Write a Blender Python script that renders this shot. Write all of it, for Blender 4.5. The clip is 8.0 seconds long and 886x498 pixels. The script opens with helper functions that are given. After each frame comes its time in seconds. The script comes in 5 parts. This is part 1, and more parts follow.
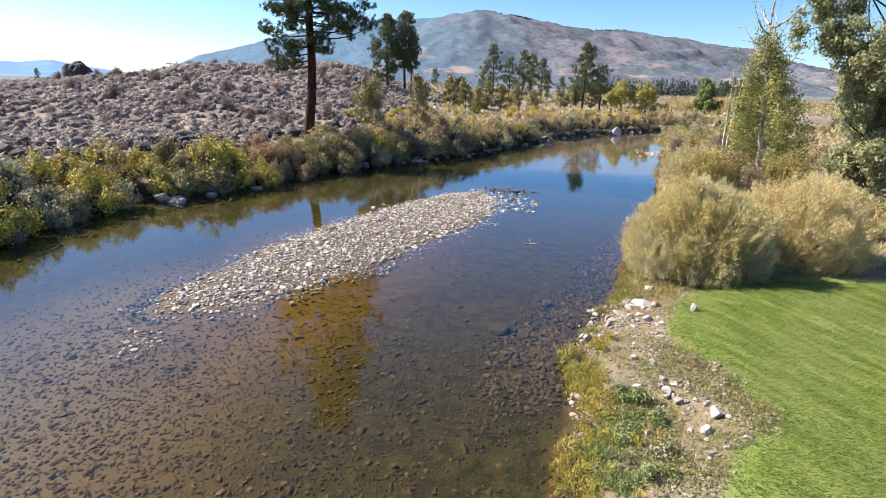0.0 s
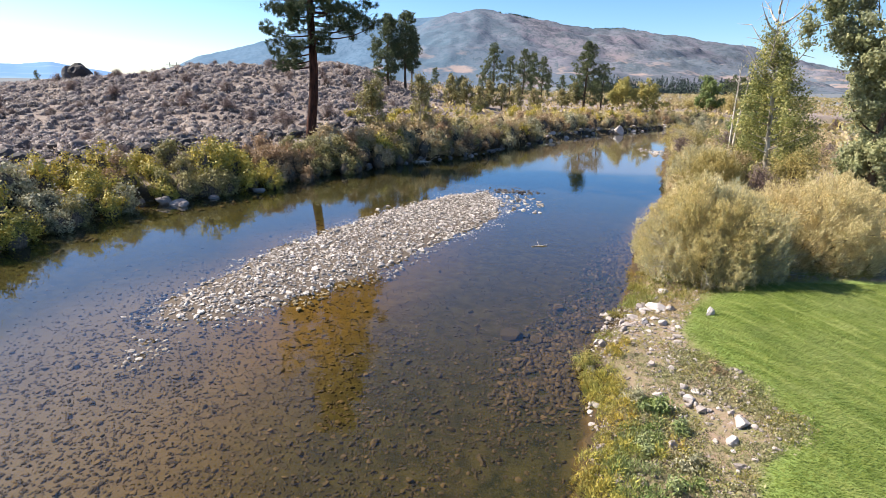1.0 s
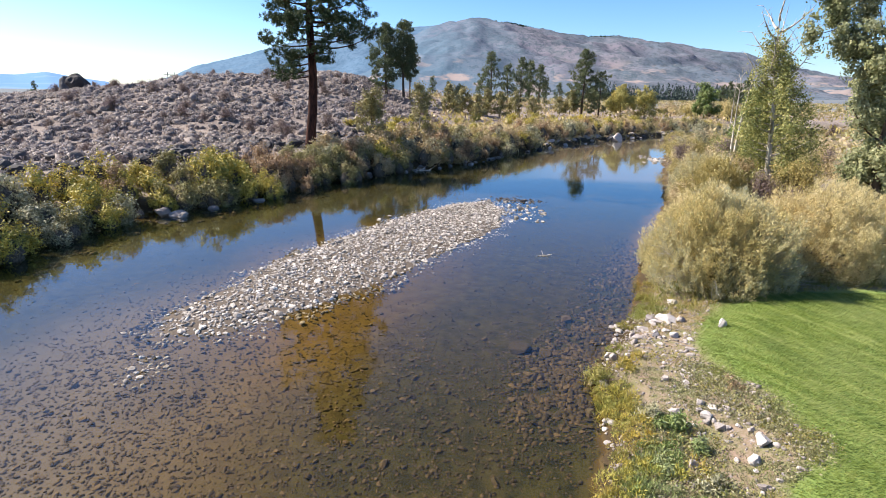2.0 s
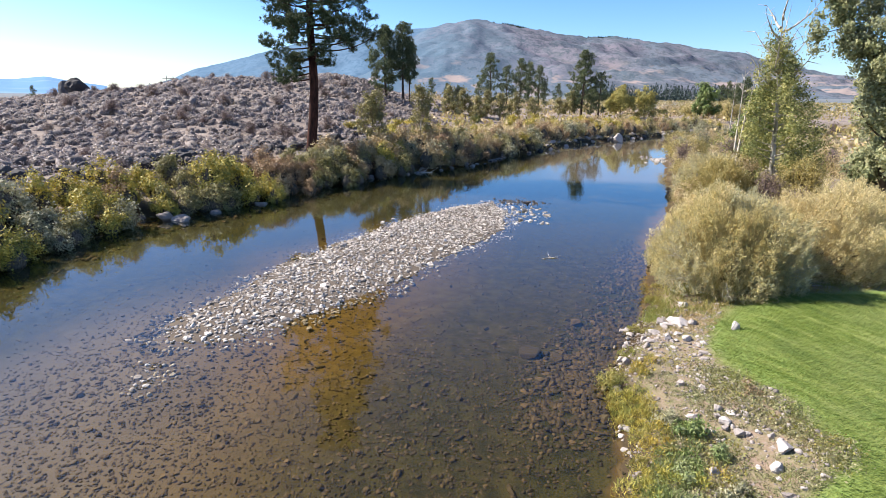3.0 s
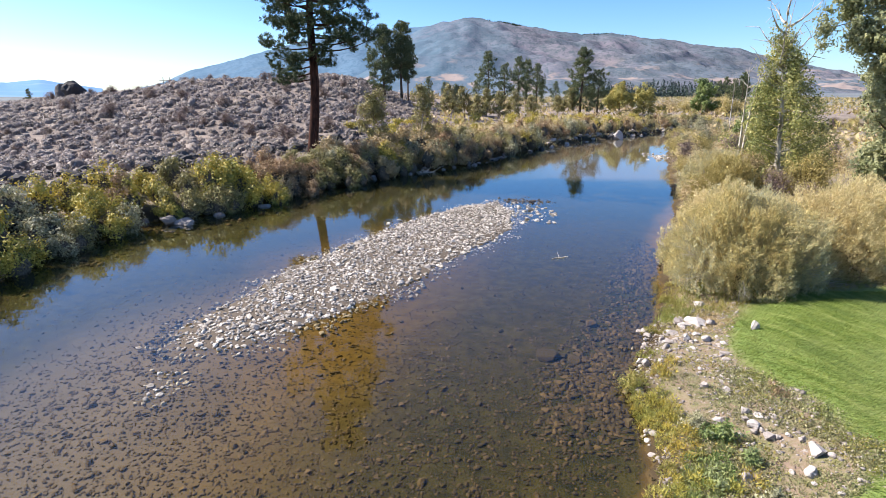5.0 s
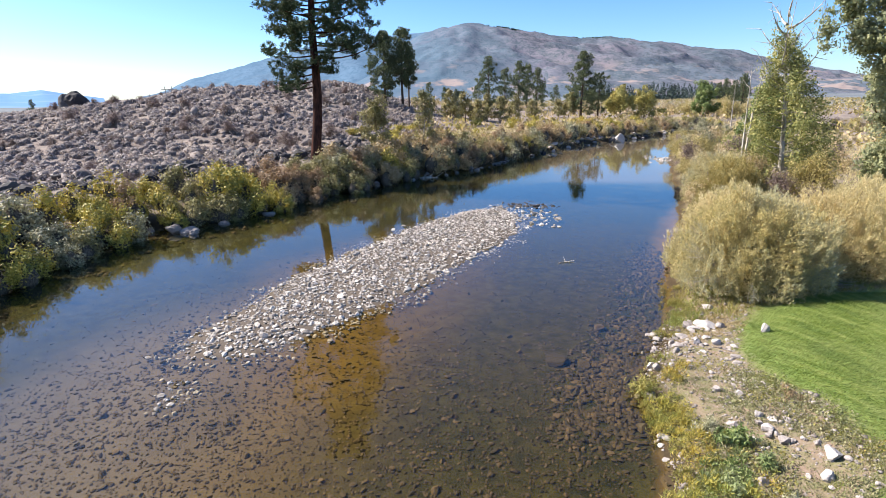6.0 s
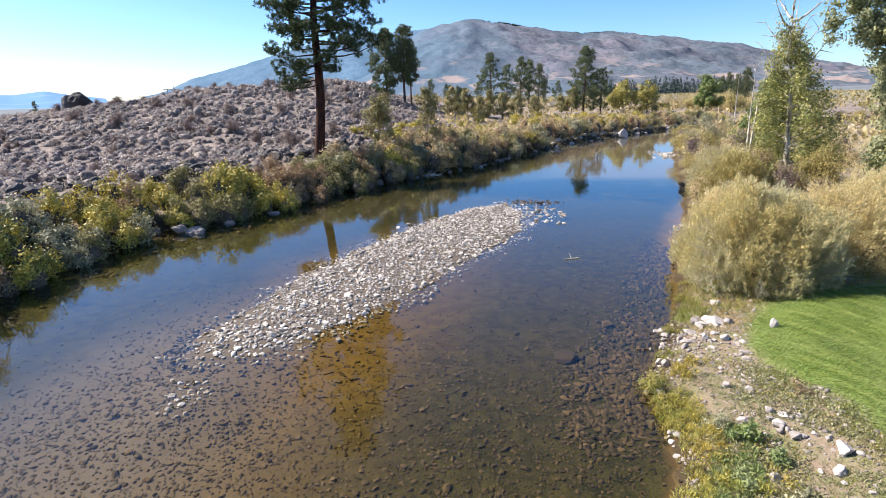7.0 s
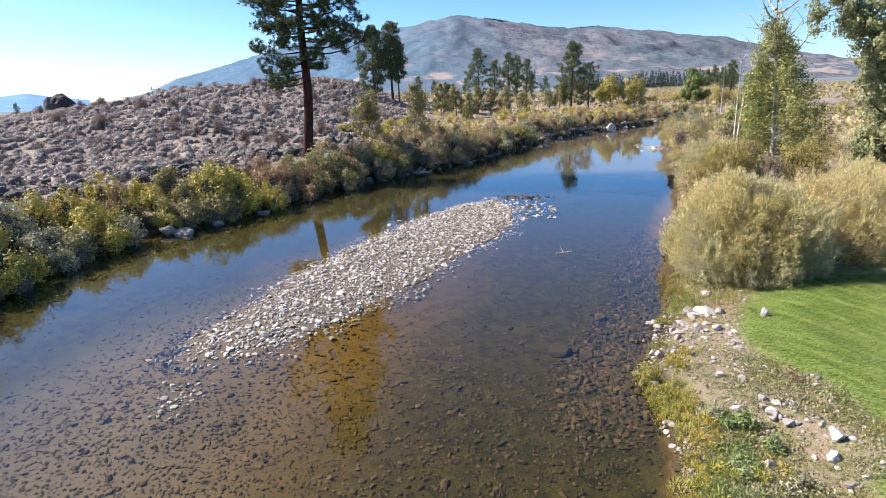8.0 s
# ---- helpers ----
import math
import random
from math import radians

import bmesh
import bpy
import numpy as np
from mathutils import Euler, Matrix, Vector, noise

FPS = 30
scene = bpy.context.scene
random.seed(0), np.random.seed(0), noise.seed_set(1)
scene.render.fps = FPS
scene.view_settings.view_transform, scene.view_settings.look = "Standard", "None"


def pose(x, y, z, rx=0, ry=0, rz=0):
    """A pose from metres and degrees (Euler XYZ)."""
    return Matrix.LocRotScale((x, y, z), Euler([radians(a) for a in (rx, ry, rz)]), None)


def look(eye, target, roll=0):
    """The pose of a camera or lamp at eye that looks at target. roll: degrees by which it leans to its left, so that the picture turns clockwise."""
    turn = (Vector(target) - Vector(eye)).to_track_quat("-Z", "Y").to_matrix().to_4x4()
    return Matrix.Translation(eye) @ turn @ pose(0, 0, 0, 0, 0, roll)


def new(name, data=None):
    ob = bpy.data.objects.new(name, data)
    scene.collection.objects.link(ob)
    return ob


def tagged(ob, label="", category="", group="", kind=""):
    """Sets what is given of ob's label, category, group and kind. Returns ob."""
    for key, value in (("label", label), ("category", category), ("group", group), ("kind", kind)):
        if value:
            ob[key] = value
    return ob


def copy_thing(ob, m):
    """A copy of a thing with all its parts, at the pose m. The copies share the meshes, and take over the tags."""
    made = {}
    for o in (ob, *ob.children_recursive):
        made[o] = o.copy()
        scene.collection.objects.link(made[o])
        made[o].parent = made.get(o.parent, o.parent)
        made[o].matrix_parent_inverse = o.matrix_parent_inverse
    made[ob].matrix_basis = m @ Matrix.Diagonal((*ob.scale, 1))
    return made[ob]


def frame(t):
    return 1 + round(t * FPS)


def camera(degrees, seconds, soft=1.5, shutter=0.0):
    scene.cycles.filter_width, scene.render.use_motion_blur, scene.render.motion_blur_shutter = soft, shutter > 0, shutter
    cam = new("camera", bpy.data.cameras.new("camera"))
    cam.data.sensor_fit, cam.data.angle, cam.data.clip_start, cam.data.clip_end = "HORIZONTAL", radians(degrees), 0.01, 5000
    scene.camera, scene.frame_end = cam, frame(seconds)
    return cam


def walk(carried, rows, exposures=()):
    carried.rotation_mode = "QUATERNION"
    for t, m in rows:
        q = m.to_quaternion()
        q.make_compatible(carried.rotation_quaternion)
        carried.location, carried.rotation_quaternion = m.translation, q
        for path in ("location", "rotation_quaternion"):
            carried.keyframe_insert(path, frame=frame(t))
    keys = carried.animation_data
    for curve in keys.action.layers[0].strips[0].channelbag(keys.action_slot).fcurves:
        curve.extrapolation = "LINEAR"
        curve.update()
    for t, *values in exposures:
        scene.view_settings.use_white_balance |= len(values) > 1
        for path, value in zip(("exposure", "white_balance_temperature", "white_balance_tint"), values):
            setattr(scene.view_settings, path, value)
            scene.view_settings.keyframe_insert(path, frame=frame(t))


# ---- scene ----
cam = camera(80.3, 8.0, soft=0.6)
PATH = [
    (0, (0.001, 0.003, 6.954), (-0.004, 19.069, 0.914), 1.74),
    (0.5, (-0.158, 0.210, 6.986), (-0.188, 19.294, 1.002), 1.57),
    (1, (-0.295, 0.370, 6.970), (-0.315, 19.430, 0.912), 1.37),
    (1.5, (-0.422, 0.532, 7.004), (-0.401, 19.636, 1.086), 1.25),
    (3, (-0.819, 0.879, 7.021), (-0.741, 20.040, 1.288), 0.65),
    (3.5, (-0.956, 0.952, 6.983), (-0.889, 20.107, 1.230), 0.59),
    (4, (-1.061, 1.045, 6.986), (-1.033, 20.133, 1.016), 0.20),
    (4.5, (-1.182, 1.101, 7.012), (-1.077, 20.209, 1.108), 0.18),
    (6, (-1.464, 1.135, 7.085), (-1.384, 20.335, 1.486), -0.74),
    (6.5, (-1.549, 1.128, 7.091), (-1.608, 20.281, 1.333), -1.28),
    (7, (-1.589, 1.134, 7.118), (-1.621, 20.304, 1.415), -1.37),
    (7.5, (-1.630, 1.123, 7.113), (-1.577, 20.310, 1.470), -1.48),
    (8, (-1.641, 1.168, 7.075), (-1.321, 20.300, 1.255), -2.13),
]
walk(cam, [(t, look(eye, target, roll)) for t, eye, target, roll in PATH], [(0.0, 1.24, 6850, 10), (1.2, 1.24, 6750, 10), (3.2, 1.24, 6450, 10), (8.0, 1.24, 6450, 10)])

# ---- world and sun ----
SUN_AZ, SUN_EL = -72.0, 42.0          # degrees from +y, towards +x; height
world = bpy.data.worlds.new("world")
scene.world = world
world.use_nodes = True
wn = world.node_tree
sky = wn.nodes.new("ShaderNodeTexSky")
sky.sky_type = "NISHITA"
sky.sun_disc = False
sky.sun_elevation, sky.sun_rotation = radians(SUN_EL), radians(SUN_AZ)
sky.altitude, sky.air_density, sky.dust_density, sky.ozone_density = 1400, 1.0, 1.6, 3.0
vivid = wn.nodes.new("ShaderNodeHueSaturation")
vivid.inputs["Saturation"].default_value = 1.2
wn.links.new(sky.outputs[0], vivid.inputs["Color"])
cool = wn.nodes.new("ShaderNodeMix")
cool.data_type, cool.blend_type = "RGBA", "MULTIPLY"
cool.inputs[0].default_value, cool.inputs[7].default_value = 1.0, (0.88, 0.98, 1.13, 1.0)
wn.links.new(vivid.outputs[0], cool.inputs[6])
wn.links.new(cool.outputs[2], wn.nodes["Background"].inputs[0])
wn.nodes["Background"].inputs[1].default_value = 0.081
sun_data = bpy.data.lights.new("sun", "SUN")
sun_data.energy, sun_data.angle, sun_data.color = 5.0, radians(0.53), (1.0, 0.925, 0.845)
sun = new("sun", sun_data)
sun.matrix_basis = look((0, 0, 0), (-math.sin(radians(SUN_AZ)) * math.cos(radians(SUN_EL)),
                                    -math.cos(radians(SUN_AZ)) * math.cos(radians(SUN_EL)), -math.sin(radians(SUN_EL))))


# ---- materials ----
def mat(name):
    m = bpy.data.materials.new(name)
    m.use_nodes = True
    m.node_tree.nodes.clear()
    return m, m.node_tree


def node(nt, kind, ins=None, out=0):
    """A node with inputs set to values or linked to sockets; gives its output socket."""
    n = nt.nodes.new(kind)
    for key, v in (ins or {}).items():
        if hasattr(v, "is_output"):
            nt.links.new(v, n.inputs[key])
        else:
            n.inputs[key].default_value = v
    return n.outputs[out] if len(n.outputs) else None


def rgb(c):
    return (c[0], c[1], c[2], 1.0)


def ramp(nt, fac, stops):
    n = nt.nodes.new("ShaderNodeValToRGB")
    el = n.color_ramp.elements
    while len(el) < len(stops):
        el.new(0.5)
    for e, (p, c) in zip(el, stops):
        e.position, e.color = p, rgb(c)
    nt.links.new(fac, n.inputs[0])
    return n.outputs[0]


def mix(nt, fac, a, b, how="MIX"):
    n = nt.nodes.new("ShaderNodeMix")
    n.data_type, n.blend_type = "RGBA", how
    for key, v in ((0, fac), (6, a), (7, b)):
        if hasattr(v, "is_output"):
            nt.links.new(v, n.inputs[key])
        else:
            n.inputs[key].default_value = rgb(v) if key else v
    return n.outputs[2]


def maths(nt, how, a, b=0.0):
    n = nt.nodes.new("ShaderNodeMath")
    n.operation = how
    for key, v in ((0, a), (1, b)):
        if hasattr(v, "is_output"):
            nt.links.new(v, n.inputs[key])
        else:
            n.inputs[key].default_value = v
    return n.outputs[0]


def place(nt):
    return node(nt, "ShaderNodeNewGeometry", out=0)


def noise_of(nt, scale, detail=4.0, vector=None, rough=0.55):
    return node(nt, "ShaderNodeTexNoise", {"Vector": vector or place(nt), "Scale": scale, "Detail": detail, "Roughness": rough})


def island(nt):
    n = nt.nodes.new("ShaderNodeNewGeometry")
    return n.outputs["Random Per Island"]


def attr(nt, name):
    n = nt.nodes.new("ShaderNodeAttribute")
    n.attribute_name = name
    return n.outputs["Fac"]


def finish(nt, colour, rough=0.8, bump=None, strength=0.4, dist=0.02, spec=0.3):
    ins = {"Base Color": colour, "Roughness": rough, "Specular IOR Level": spec}
    if bump is not None:
        ins["Normal"] = node(nt, "ShaderNodeBump", {"Height": bump, "Strength": strength, "Distance": dist})
    s = node(nt, "ShaderNodeBsdfPrincipled", ins)
    node(nt, "ShaderNodeOutputMaterial", {"Surface": s})


def leaf_mat(name, stops, patch=None, patch_scale=0.5, trans=0.22, tone=None):
    """Leaves: colour by leaf (or by shoot, with the share of the shoot given), patches of a second colour through the crown, and light let through."""
    m, nt = mat(name)
    pick = island(nt)
    if tone:
        pick = maths(nt, "ADD", maths(nt, "MULTIPLY", pick, 1 - tone), maths(nt, "MULTIPLY", attr(nt, "tone"), tone))
    c = ramp(nt, pick, stops)
    if patch:
        f = ramp(nt, noise_of(nt, patch_scale, 2.0), [(0.42, (0, 0, 0)), (0.62, (1, 1, 1))])
        c = mix(nt, f, c, mix(nt, island(nt), patch, c))
    a = node(nt, "ShaderNodeBsdfPrincipled", {"Base Color": c, "Roughness": 0.6, "Specular IOR Level": 0.25})
    b = node(nt, "ShaderNodeBsdfTranslucent", {"Color": c})
    s = nt.nodes.new("ShaderNodeMixShader")
    s.inputs[0].default_value = trans
    nt.links.new(a, s.inputs[1])
    nt.links.new(b, s.inputs[2])
    node(nt, "ShaderNodeOutputMaterial", {"Surface": s.outputs[0]})
    return m


def bark_mat(name, dark, light, scale=6.0):
    m, nt = mat(name)
    stretch = node(nt, "ShaderNodeVectorMath", {0: node(nt, "ShaderNodeTexCoord", out=3), 1: (1, 1, 0.25)})
    stretch.node.operation = "MULTIPLY"
    n = noise_of(nt, scale, 6.0, stretch)
    finish(nt, ramp(nt, n, [(0.35, dark), (0.62, light)]), 0.9, n, 0.8, 0.04, 0.1)
    return m


def rock_mat(name, a, b, c, scale=3.0):
    """Stone: tone by piece, mottled and flecked."""
    m, nt = mat(name)
    n1, n2 = noise_of(nt, scale, 5.0), noise_of(nt, scale * 9, 3.0)
    rnd = node(nt, "ShaderNodeObjectInfo", out=5)
    tone = maths(nt, "FRACT", maths(nt, "ADD", island(nt), rnd))
    col = ramp(nt, tone, [(0.0, a), (0.55, b), (1.0, c)])
    col = mix(nt, ramp(nt, n1, [(0.38, (0, 0, 0)), (0.7, (0.55, 0.55, 0.55))]), col, a)
    col = mix(nt, 0.35, col, ramp(nt, n2, [(0.3, (0.25, 0.24, 0.22)), (0.7, (0.85, 0.83, 0.8))]), "OVERLAY")
    finish(nt, col, 0.85, maths(nt, "ADD", n1, n2), 0.5, 0.02, 0.25)
    return m


M_PINE = leaf_mat("pine_needles", [(0.0, (0.022, 0.04, 0.018)), (0.5, (0.05, 0.078, 0.03)), (1.0, (0.125, 0.14, 0.06))], trans=0.16)
M_BELT = leaf_mat("valley_conifers", [(0.0, (0.02, 0.036, 0.034)), (0.6, (0.038, 0.058, 0.048)), (1.0, (0.07, 0.09, 0.06))], trans=0.05)
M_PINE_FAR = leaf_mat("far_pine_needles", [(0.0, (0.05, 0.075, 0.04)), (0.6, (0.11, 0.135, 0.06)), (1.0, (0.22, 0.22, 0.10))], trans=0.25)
M_WILLOW = leaf_mat("willow_leaves", [(0.0, (0.20, 0.18, 0.078)), (0.35, (0.41, 0.355, 0.15)), (0.7, (0.60, 0.49, 0.215)), (1.0, (0.78, 0.63, 0.35))], (0.40, 0.41, 0.30), 0.45, 0.42, 0.55)
M_POPLAR = leaf_mat("poplar_leaves", [(0.0, (0.085, 0.098, 0.034)), (0.45, (0.27, 0.275, 0.09)), (0.8, (0.48, 0.44, 0.155)), (1.0, (0.64, 0.56, 0.23))], (0.18, 0.20, 0.07), 0.6, 0.38, tone=0.55)
M_YELLOWTREE = leaf_mat("yellow_cottonwood_leaves", [(0.0, (0.21, 0.185, 0.05)), (0.5, (0.37, 0.32, 0.09)), (1.0, (0.53, 0.44, 0.15))], (0.25, 0.245, 0.08), 0.5, tone=0.55)
M_GREENTREE = leaf_mat("green_tree_leaves", [(0.0, (0.07, 0.11, 0.03)), (0.5, (0.15, 0.21, 0.055)), (1.0, (0.27, 0.31, 0.11))], (0.20, 0.22, 0.09), 0.5, tone=0.55)
M_STRAW = leaf_mat("straw_willow_leaves", [(0.0, (0.32, 0.265, 0.125)), (0.5, (0.60, 0.49, 0.24)), (1.0, (0.78, 0.66, 0.39))], (0.50, 0.43, 0.21), 0.6, 0.45, 0.55)
M_WILLOW_GOLD = leaf_mat("golden_willow_leaves", [(0.0, (0.17, 0.135, 0.045)), (0.5, (0.36, 0.29, 0.10)), (1.0, (0.57, 0.46, 0.19))], (0.30, 0.265, 0.12), 0.6, 0.36, 0.5)
M_YELLOW = leaf_mat("yellow_green_leaves", [(0.0, (0.15, 0.125, 0.024)), (0.5, (0.46, 0.365, 0.058)), (1.0, (0.72, 0.545, 0.12))], (0.20, 0.22, 0.065), 0.9, 0.10, tone=0.55)
M_OLIVE = leaf_mat("olive_leaves", [(0.0, (0.075, 0.072, 0.026)), (0.5, (0.255, 0.23, 0.085)), (1.0, (0.46, 0.385, 0.155))], (0.270, 0.226, 0.131), 0.9, 0.2, tone=0.55)
M_GREY = leaf_mat("grey_green_leaves", [(0.0, (0.105, 0.105, 0.06)), (0.5, (0.31, 0.295, 0.18)), (1.0, (0.53, 0.485, 0.32))], (0.23, 0.22, 0.11), 0.9, 0.15, tone=0.55)
M_RUST = leaf_mat("rusty_leaves", [(0.0, (0.115, 0.07, 0.04)), (0.5, (0.34, 0.215, 0.12)), (1.0, (0.53, 0.38, 0.215))], (0.26, 0.20, 0.105), 1.1, 0.2, tone=0.55)
M_TAN = leaf_mat("dry_tan_leaves", [(0.0, (0.25, 0.18, 0.095)), (0.5, (0.45, 0.34, 0.185)), (1.0, (0.64, 0.51, 0.31))], (0.37, 0.30, 0.135), 0.7, 0.24, tone=0.55)
M_COTTON = leaf_mat("cottonwood_leaves", [(0.0, (0.104, 0.120, 0.048)), (0.45, (0.240, 0.256, 0.116)), (0.8, (0.376, 0.372, 0.192)), (1.0, (0.512, 0.464, 0.224))], (0.264, 0.276, 0.168), 0.5, 0.34, tone=0.55)
M_SAGE = leaf_mat("sagebrush", [(0.0, (0.095, 0.078, 0.076)), (0.28, (0.25, 0.208, 0.198)), (0.6, (0.43, 0.365, 0.33)), (0.85, (0.54, 0.45, 0.34)), (1.0, (0.47, 0.34, 0.23))], (0.31, 0.25, 0.19), 0.07, 0.15, 0.75)
M_SAGEWOOD = rock_mat("sagebrush_cushion", (0.10, 0.083, 0.077), (0.18, 0.15, 0.138), (0.27, 0.23, 0.205), 6.0)
M_GOLDGRASS = leaf_mat("golden_bank_grass", [(0.0, (0.30, 0.20, 0.035)), (0.5, (0.48, 0.345, 0.065)), (1.0, (0.40, 0.36, 0.08))], (0.28, 0.33, 0.08), 0.9)
M_MAUVE = leaf_mat("mauve_brush", [(0.0, (0.12, 0.085, 0.08)), (0.5, (0.20, 0.145, 0.135)), (1.0, (0.30, 0.22, 0.19))], (0.22, 0.18, 0.13), 0.9, 0.25)
M_DRYGRASS = leaf_mat("dry_bank_grass", [(0.0, (0.21, 0.165, 0.045)), (0.5, (0.35, 0.28, 0.08)), (1.0, (0.25, 0.265, 0.065))], (0.16, 0.22, 0.05), 0.9)
M_GREENGRASS = leaf_mat("green_weeds", [(0.0, (0.08, 0.13, 0.035)), (0.6, (0.175, 0.235, 0.065)), (1.0, (0.33, 0.35, 0.13))], (0.27, 0.28, 0.15), 1.2)
M_PALEWEED = leaf_mat("pale_dusty_weeds", [(0.0, (0.15, 0.15, 0.07)), (0.5, (0.27, 0.255, 0.13)), (1.0, (0.41, 0.365, 0.20))], (0.20, 0.225, 0.085), 1.4, 0.25)
M_BARK_PINE = bark_mat("pine_bark", (0.022, 0.012, 0.010), (0.085, 0.038, 0.026), 5.0)
M_BARK_DARK = bark_mat("dark_bark", (0.05, 0.035, 0.025), (0.14, 0.10, 0.07), 7.0)
M_BARK_PALE = bark_mat("pale_bark", (0.22, 0.19, 0.15), (0.55, 0.50, 0.43), 5.0)
M_TWIG = bark_mat("grey_twigs", (0.05, 0.04, 0.03), (0.15, 0.125, 0.095), 12.0)
M_COBBLE = rock_mat("pale_cobble", (0.21, 0.185, 0.16), (0.44, 0.395, 0.345), (0.66, 0.60, 0.53), 5.0)
M_BEDSTONE = rock_mat("wet_bed_stone", (0.055, 0.039, 0.017), (0.098, 0.068, 0.030), (0.16, 0.113, 0.056), 6.0)
# Bed stones darker by algae and by deep water's dimming put into the colour.
M_DARKSTONE = rock_mat("darkened_bed_stone", (0.035, 0.028, 0.012), (0.07, 0.05, 0.022), (0.125, 0.086, 0.042), 6.0)
M_BANKROCK = rock_mat("bank_rock", (0.17, 0.145, 0.13), (0.28, 0.245, 0.225), (0.41, 0.365, 0.335), 4.0)
M_PALEROCK = rock_mat("pale_bank_rock", (0.27, 0.235, 0.21), (0.365, 0.325, 0.295), (0.48, 0.435, 0.40), 4.0)
M_BLACKROCK = rock_mat("dark_volcanic_rock", (0.03, 0.027, 0.028), (0.065, 0.06, 0.059), (0.14, 0.13, 0.124), 2.0)


def lawn_mat():
    m, nt = mat("mown_grass")
    turn = node(nt, "ShaderNodeMapping", {"Vector": place(nt), "Rotation": (0, 0, -0.35)})
    streak = noise_of(nt, 1.0, 5.0, node(nt, "ShaderNodeMapping", {"Vector": turn, "Scale": (3.4, 0.6, 1.0)}), 0.6)
    fine = noise_of(nt, 1.0, 4.0, node(nt, "ShaderNodeMapping", {"Vector": turn, "Scale": (16.0, 2.6, 1.0)}), 0.6)
    c = ramp(nt, streak, [(0.36, (0.11, 0.172, 0.028)), (0.5, (0.21, 0.272, 0.056)), (0.64, (0.36, 0.40, 0.125))])
    c = mix(nt, ramp(nt, fine, [(0.45, (0, 0, 0)), (0.62, (0.6, 0.6, 0.6))]), c, (0.10, 0.16, 0.032))
    c = mix(nt, ramp(nt, noise_of(nt, 0.45, 3.0), [(0.42, (0, 0, 0)), (0.68, (0.55, 0.55, 0.55))]), c, (0.285, 0.325, 0.125))
    c = mix(nt, maths(nt, "MULTIPLY", island(nt), 0.25), c, (0.33, 0.36, 0.13))
    a = node(nt, "ShaderNodeBsdfPrincipled", {"Base Color": c, "Roughness": 0.6, "Specular IOR Level": 0.2})
    b = node(nt, "ShaderNodeBsdfTranslucent", {"Color": c})
    s = nt.nodes.new("ShaderNodeMixShader")
    s.inputs[0].default_value = 0.5
    nt.links.new(a, s.inputs[1])
    nt.links.new(b, s.inputs[2])
    node(nt, "ShaderNodeOutputMaterial", {"Surface": s.outputs[0]})
    return m


def ground_mat():
    """Dry earth, lawn turf, stony bank and river bed, by the zones of the plan."""
    m, nt = mat("ground")
    n1, n2, n3 = noise_of(nt, 0.35, 5.0), noise_of(nt, 3.0, 5.0), noise_of(nt, 22.0, 3.0)
    earth = mix(nt, ramp(nt, n1, [(0.35, (0, 0, 0)), (0.65, (1, 1, 1))]), (0.19, 0.155, 0.132), (0.31, 0.255, 0.212))
    earth = mix(nt, ramp(nt, n2, [(0.4, (0, 0, 0)), (0.7, (0.6, 0.6, 0.6))]), earth, (0.15, 0.122, 0.107))
    turf = mix(nt, ramp(nt, n2, [(0.3, (0, 0, 0)), (0.7, (1, 1, 1))]), (0.13, 0.19, 0.048), (0.175, 0.225, 0.06))
    bank = mix(nt, ramp(nt, n2, [(0.35, (0, 0, 0)), (0.62, (1, 1, 1))]), (0.225, 0.162, 0.115), (0.15, 0.142, 0.062))
    bank = mix(nt, ramp(nt, n3, [(0.45, (0, 0, 0)), (0.7, (0.7, 0.7, 0.7))]), bank, (0.265, 0.21, 0.165))
    bed = mix(nt, ramp(nt, n2, [(0.35, (0, 0, 0)), (0.68, (1, 1, 1))]), (0.17, 0.096, 0.012), (0.255, 0.15, 0.027))
    bed = mix(nt, ramp(nt, n3, [(0.35, (0, 0, 0)), (0.7, (0.7, 0.7, 0.7))]), bed, (0.10, 0.06, 0.014))
    bed = mix(nt, attr(nt, "silt"), bed, mix(nt, n3, (0.064, 0.052, 0.027), (0.102, 0.082, 0.044)))
    bed = mix(nt, attr(nt, "algae_shade"), bed, mix(nt, ramp(nt, maths(nt, "ADD", maths(nt, "MULTIPLY", n2, 0.5), maths(nt, "MULTIPLY", n3, 0.5)), [(0.40, (0, 0, 0)), (0.62, (1, 1, 1))]), (0.014, 0.015, 0.004), (0.058, 0.052, 0.014)))
    # Pale bed tone: upstream it paints in the mountain's reflection, downstream pale silt.
    bed = mix(nt, attr(nt, "sand_sheen"), bed, mix(nt, n2, (0.145, 0.12, 0.102), (0.19, 0.16, 0.137)))
    bar = mix(nt, n3, (0.065, 0.052, 0.04), (0.16, 0.13, 0.103))
    # Bluish-grey tone that paints distance haze onto the far ground.
    far_haze = mix(nt, ramp(nt, noise_of(nt, 0.02, 5.0), [(0.4, (0, 0, 0)), (0.6, (1, 1, 1))]), (0.125, 0.14, 0.148), (0.17, 0.182, 0.185))
    c = mix(nt, attr(nt, "far"), mix(nt, attr(nt, "bank"), earth, bank), far_haze)
    c = mix(nt, attr(nt, "damp_shade"), c, mix(nt, n3, (0.032, 0.023, 0.013), (0.08, 0.056, 0.03)))
    c = mix(nt, attr(nt, "lawn"), c, turf)
    c = mix(nt, attr(nt, "bed"), c, bed)
    c = mix(nt, attr(nt, "bar"), c, bar)
    finish(nt, c, 0.95, maths(nt, "ADD", n2, n3), 0.6, 0.04, 0.1)
    return m


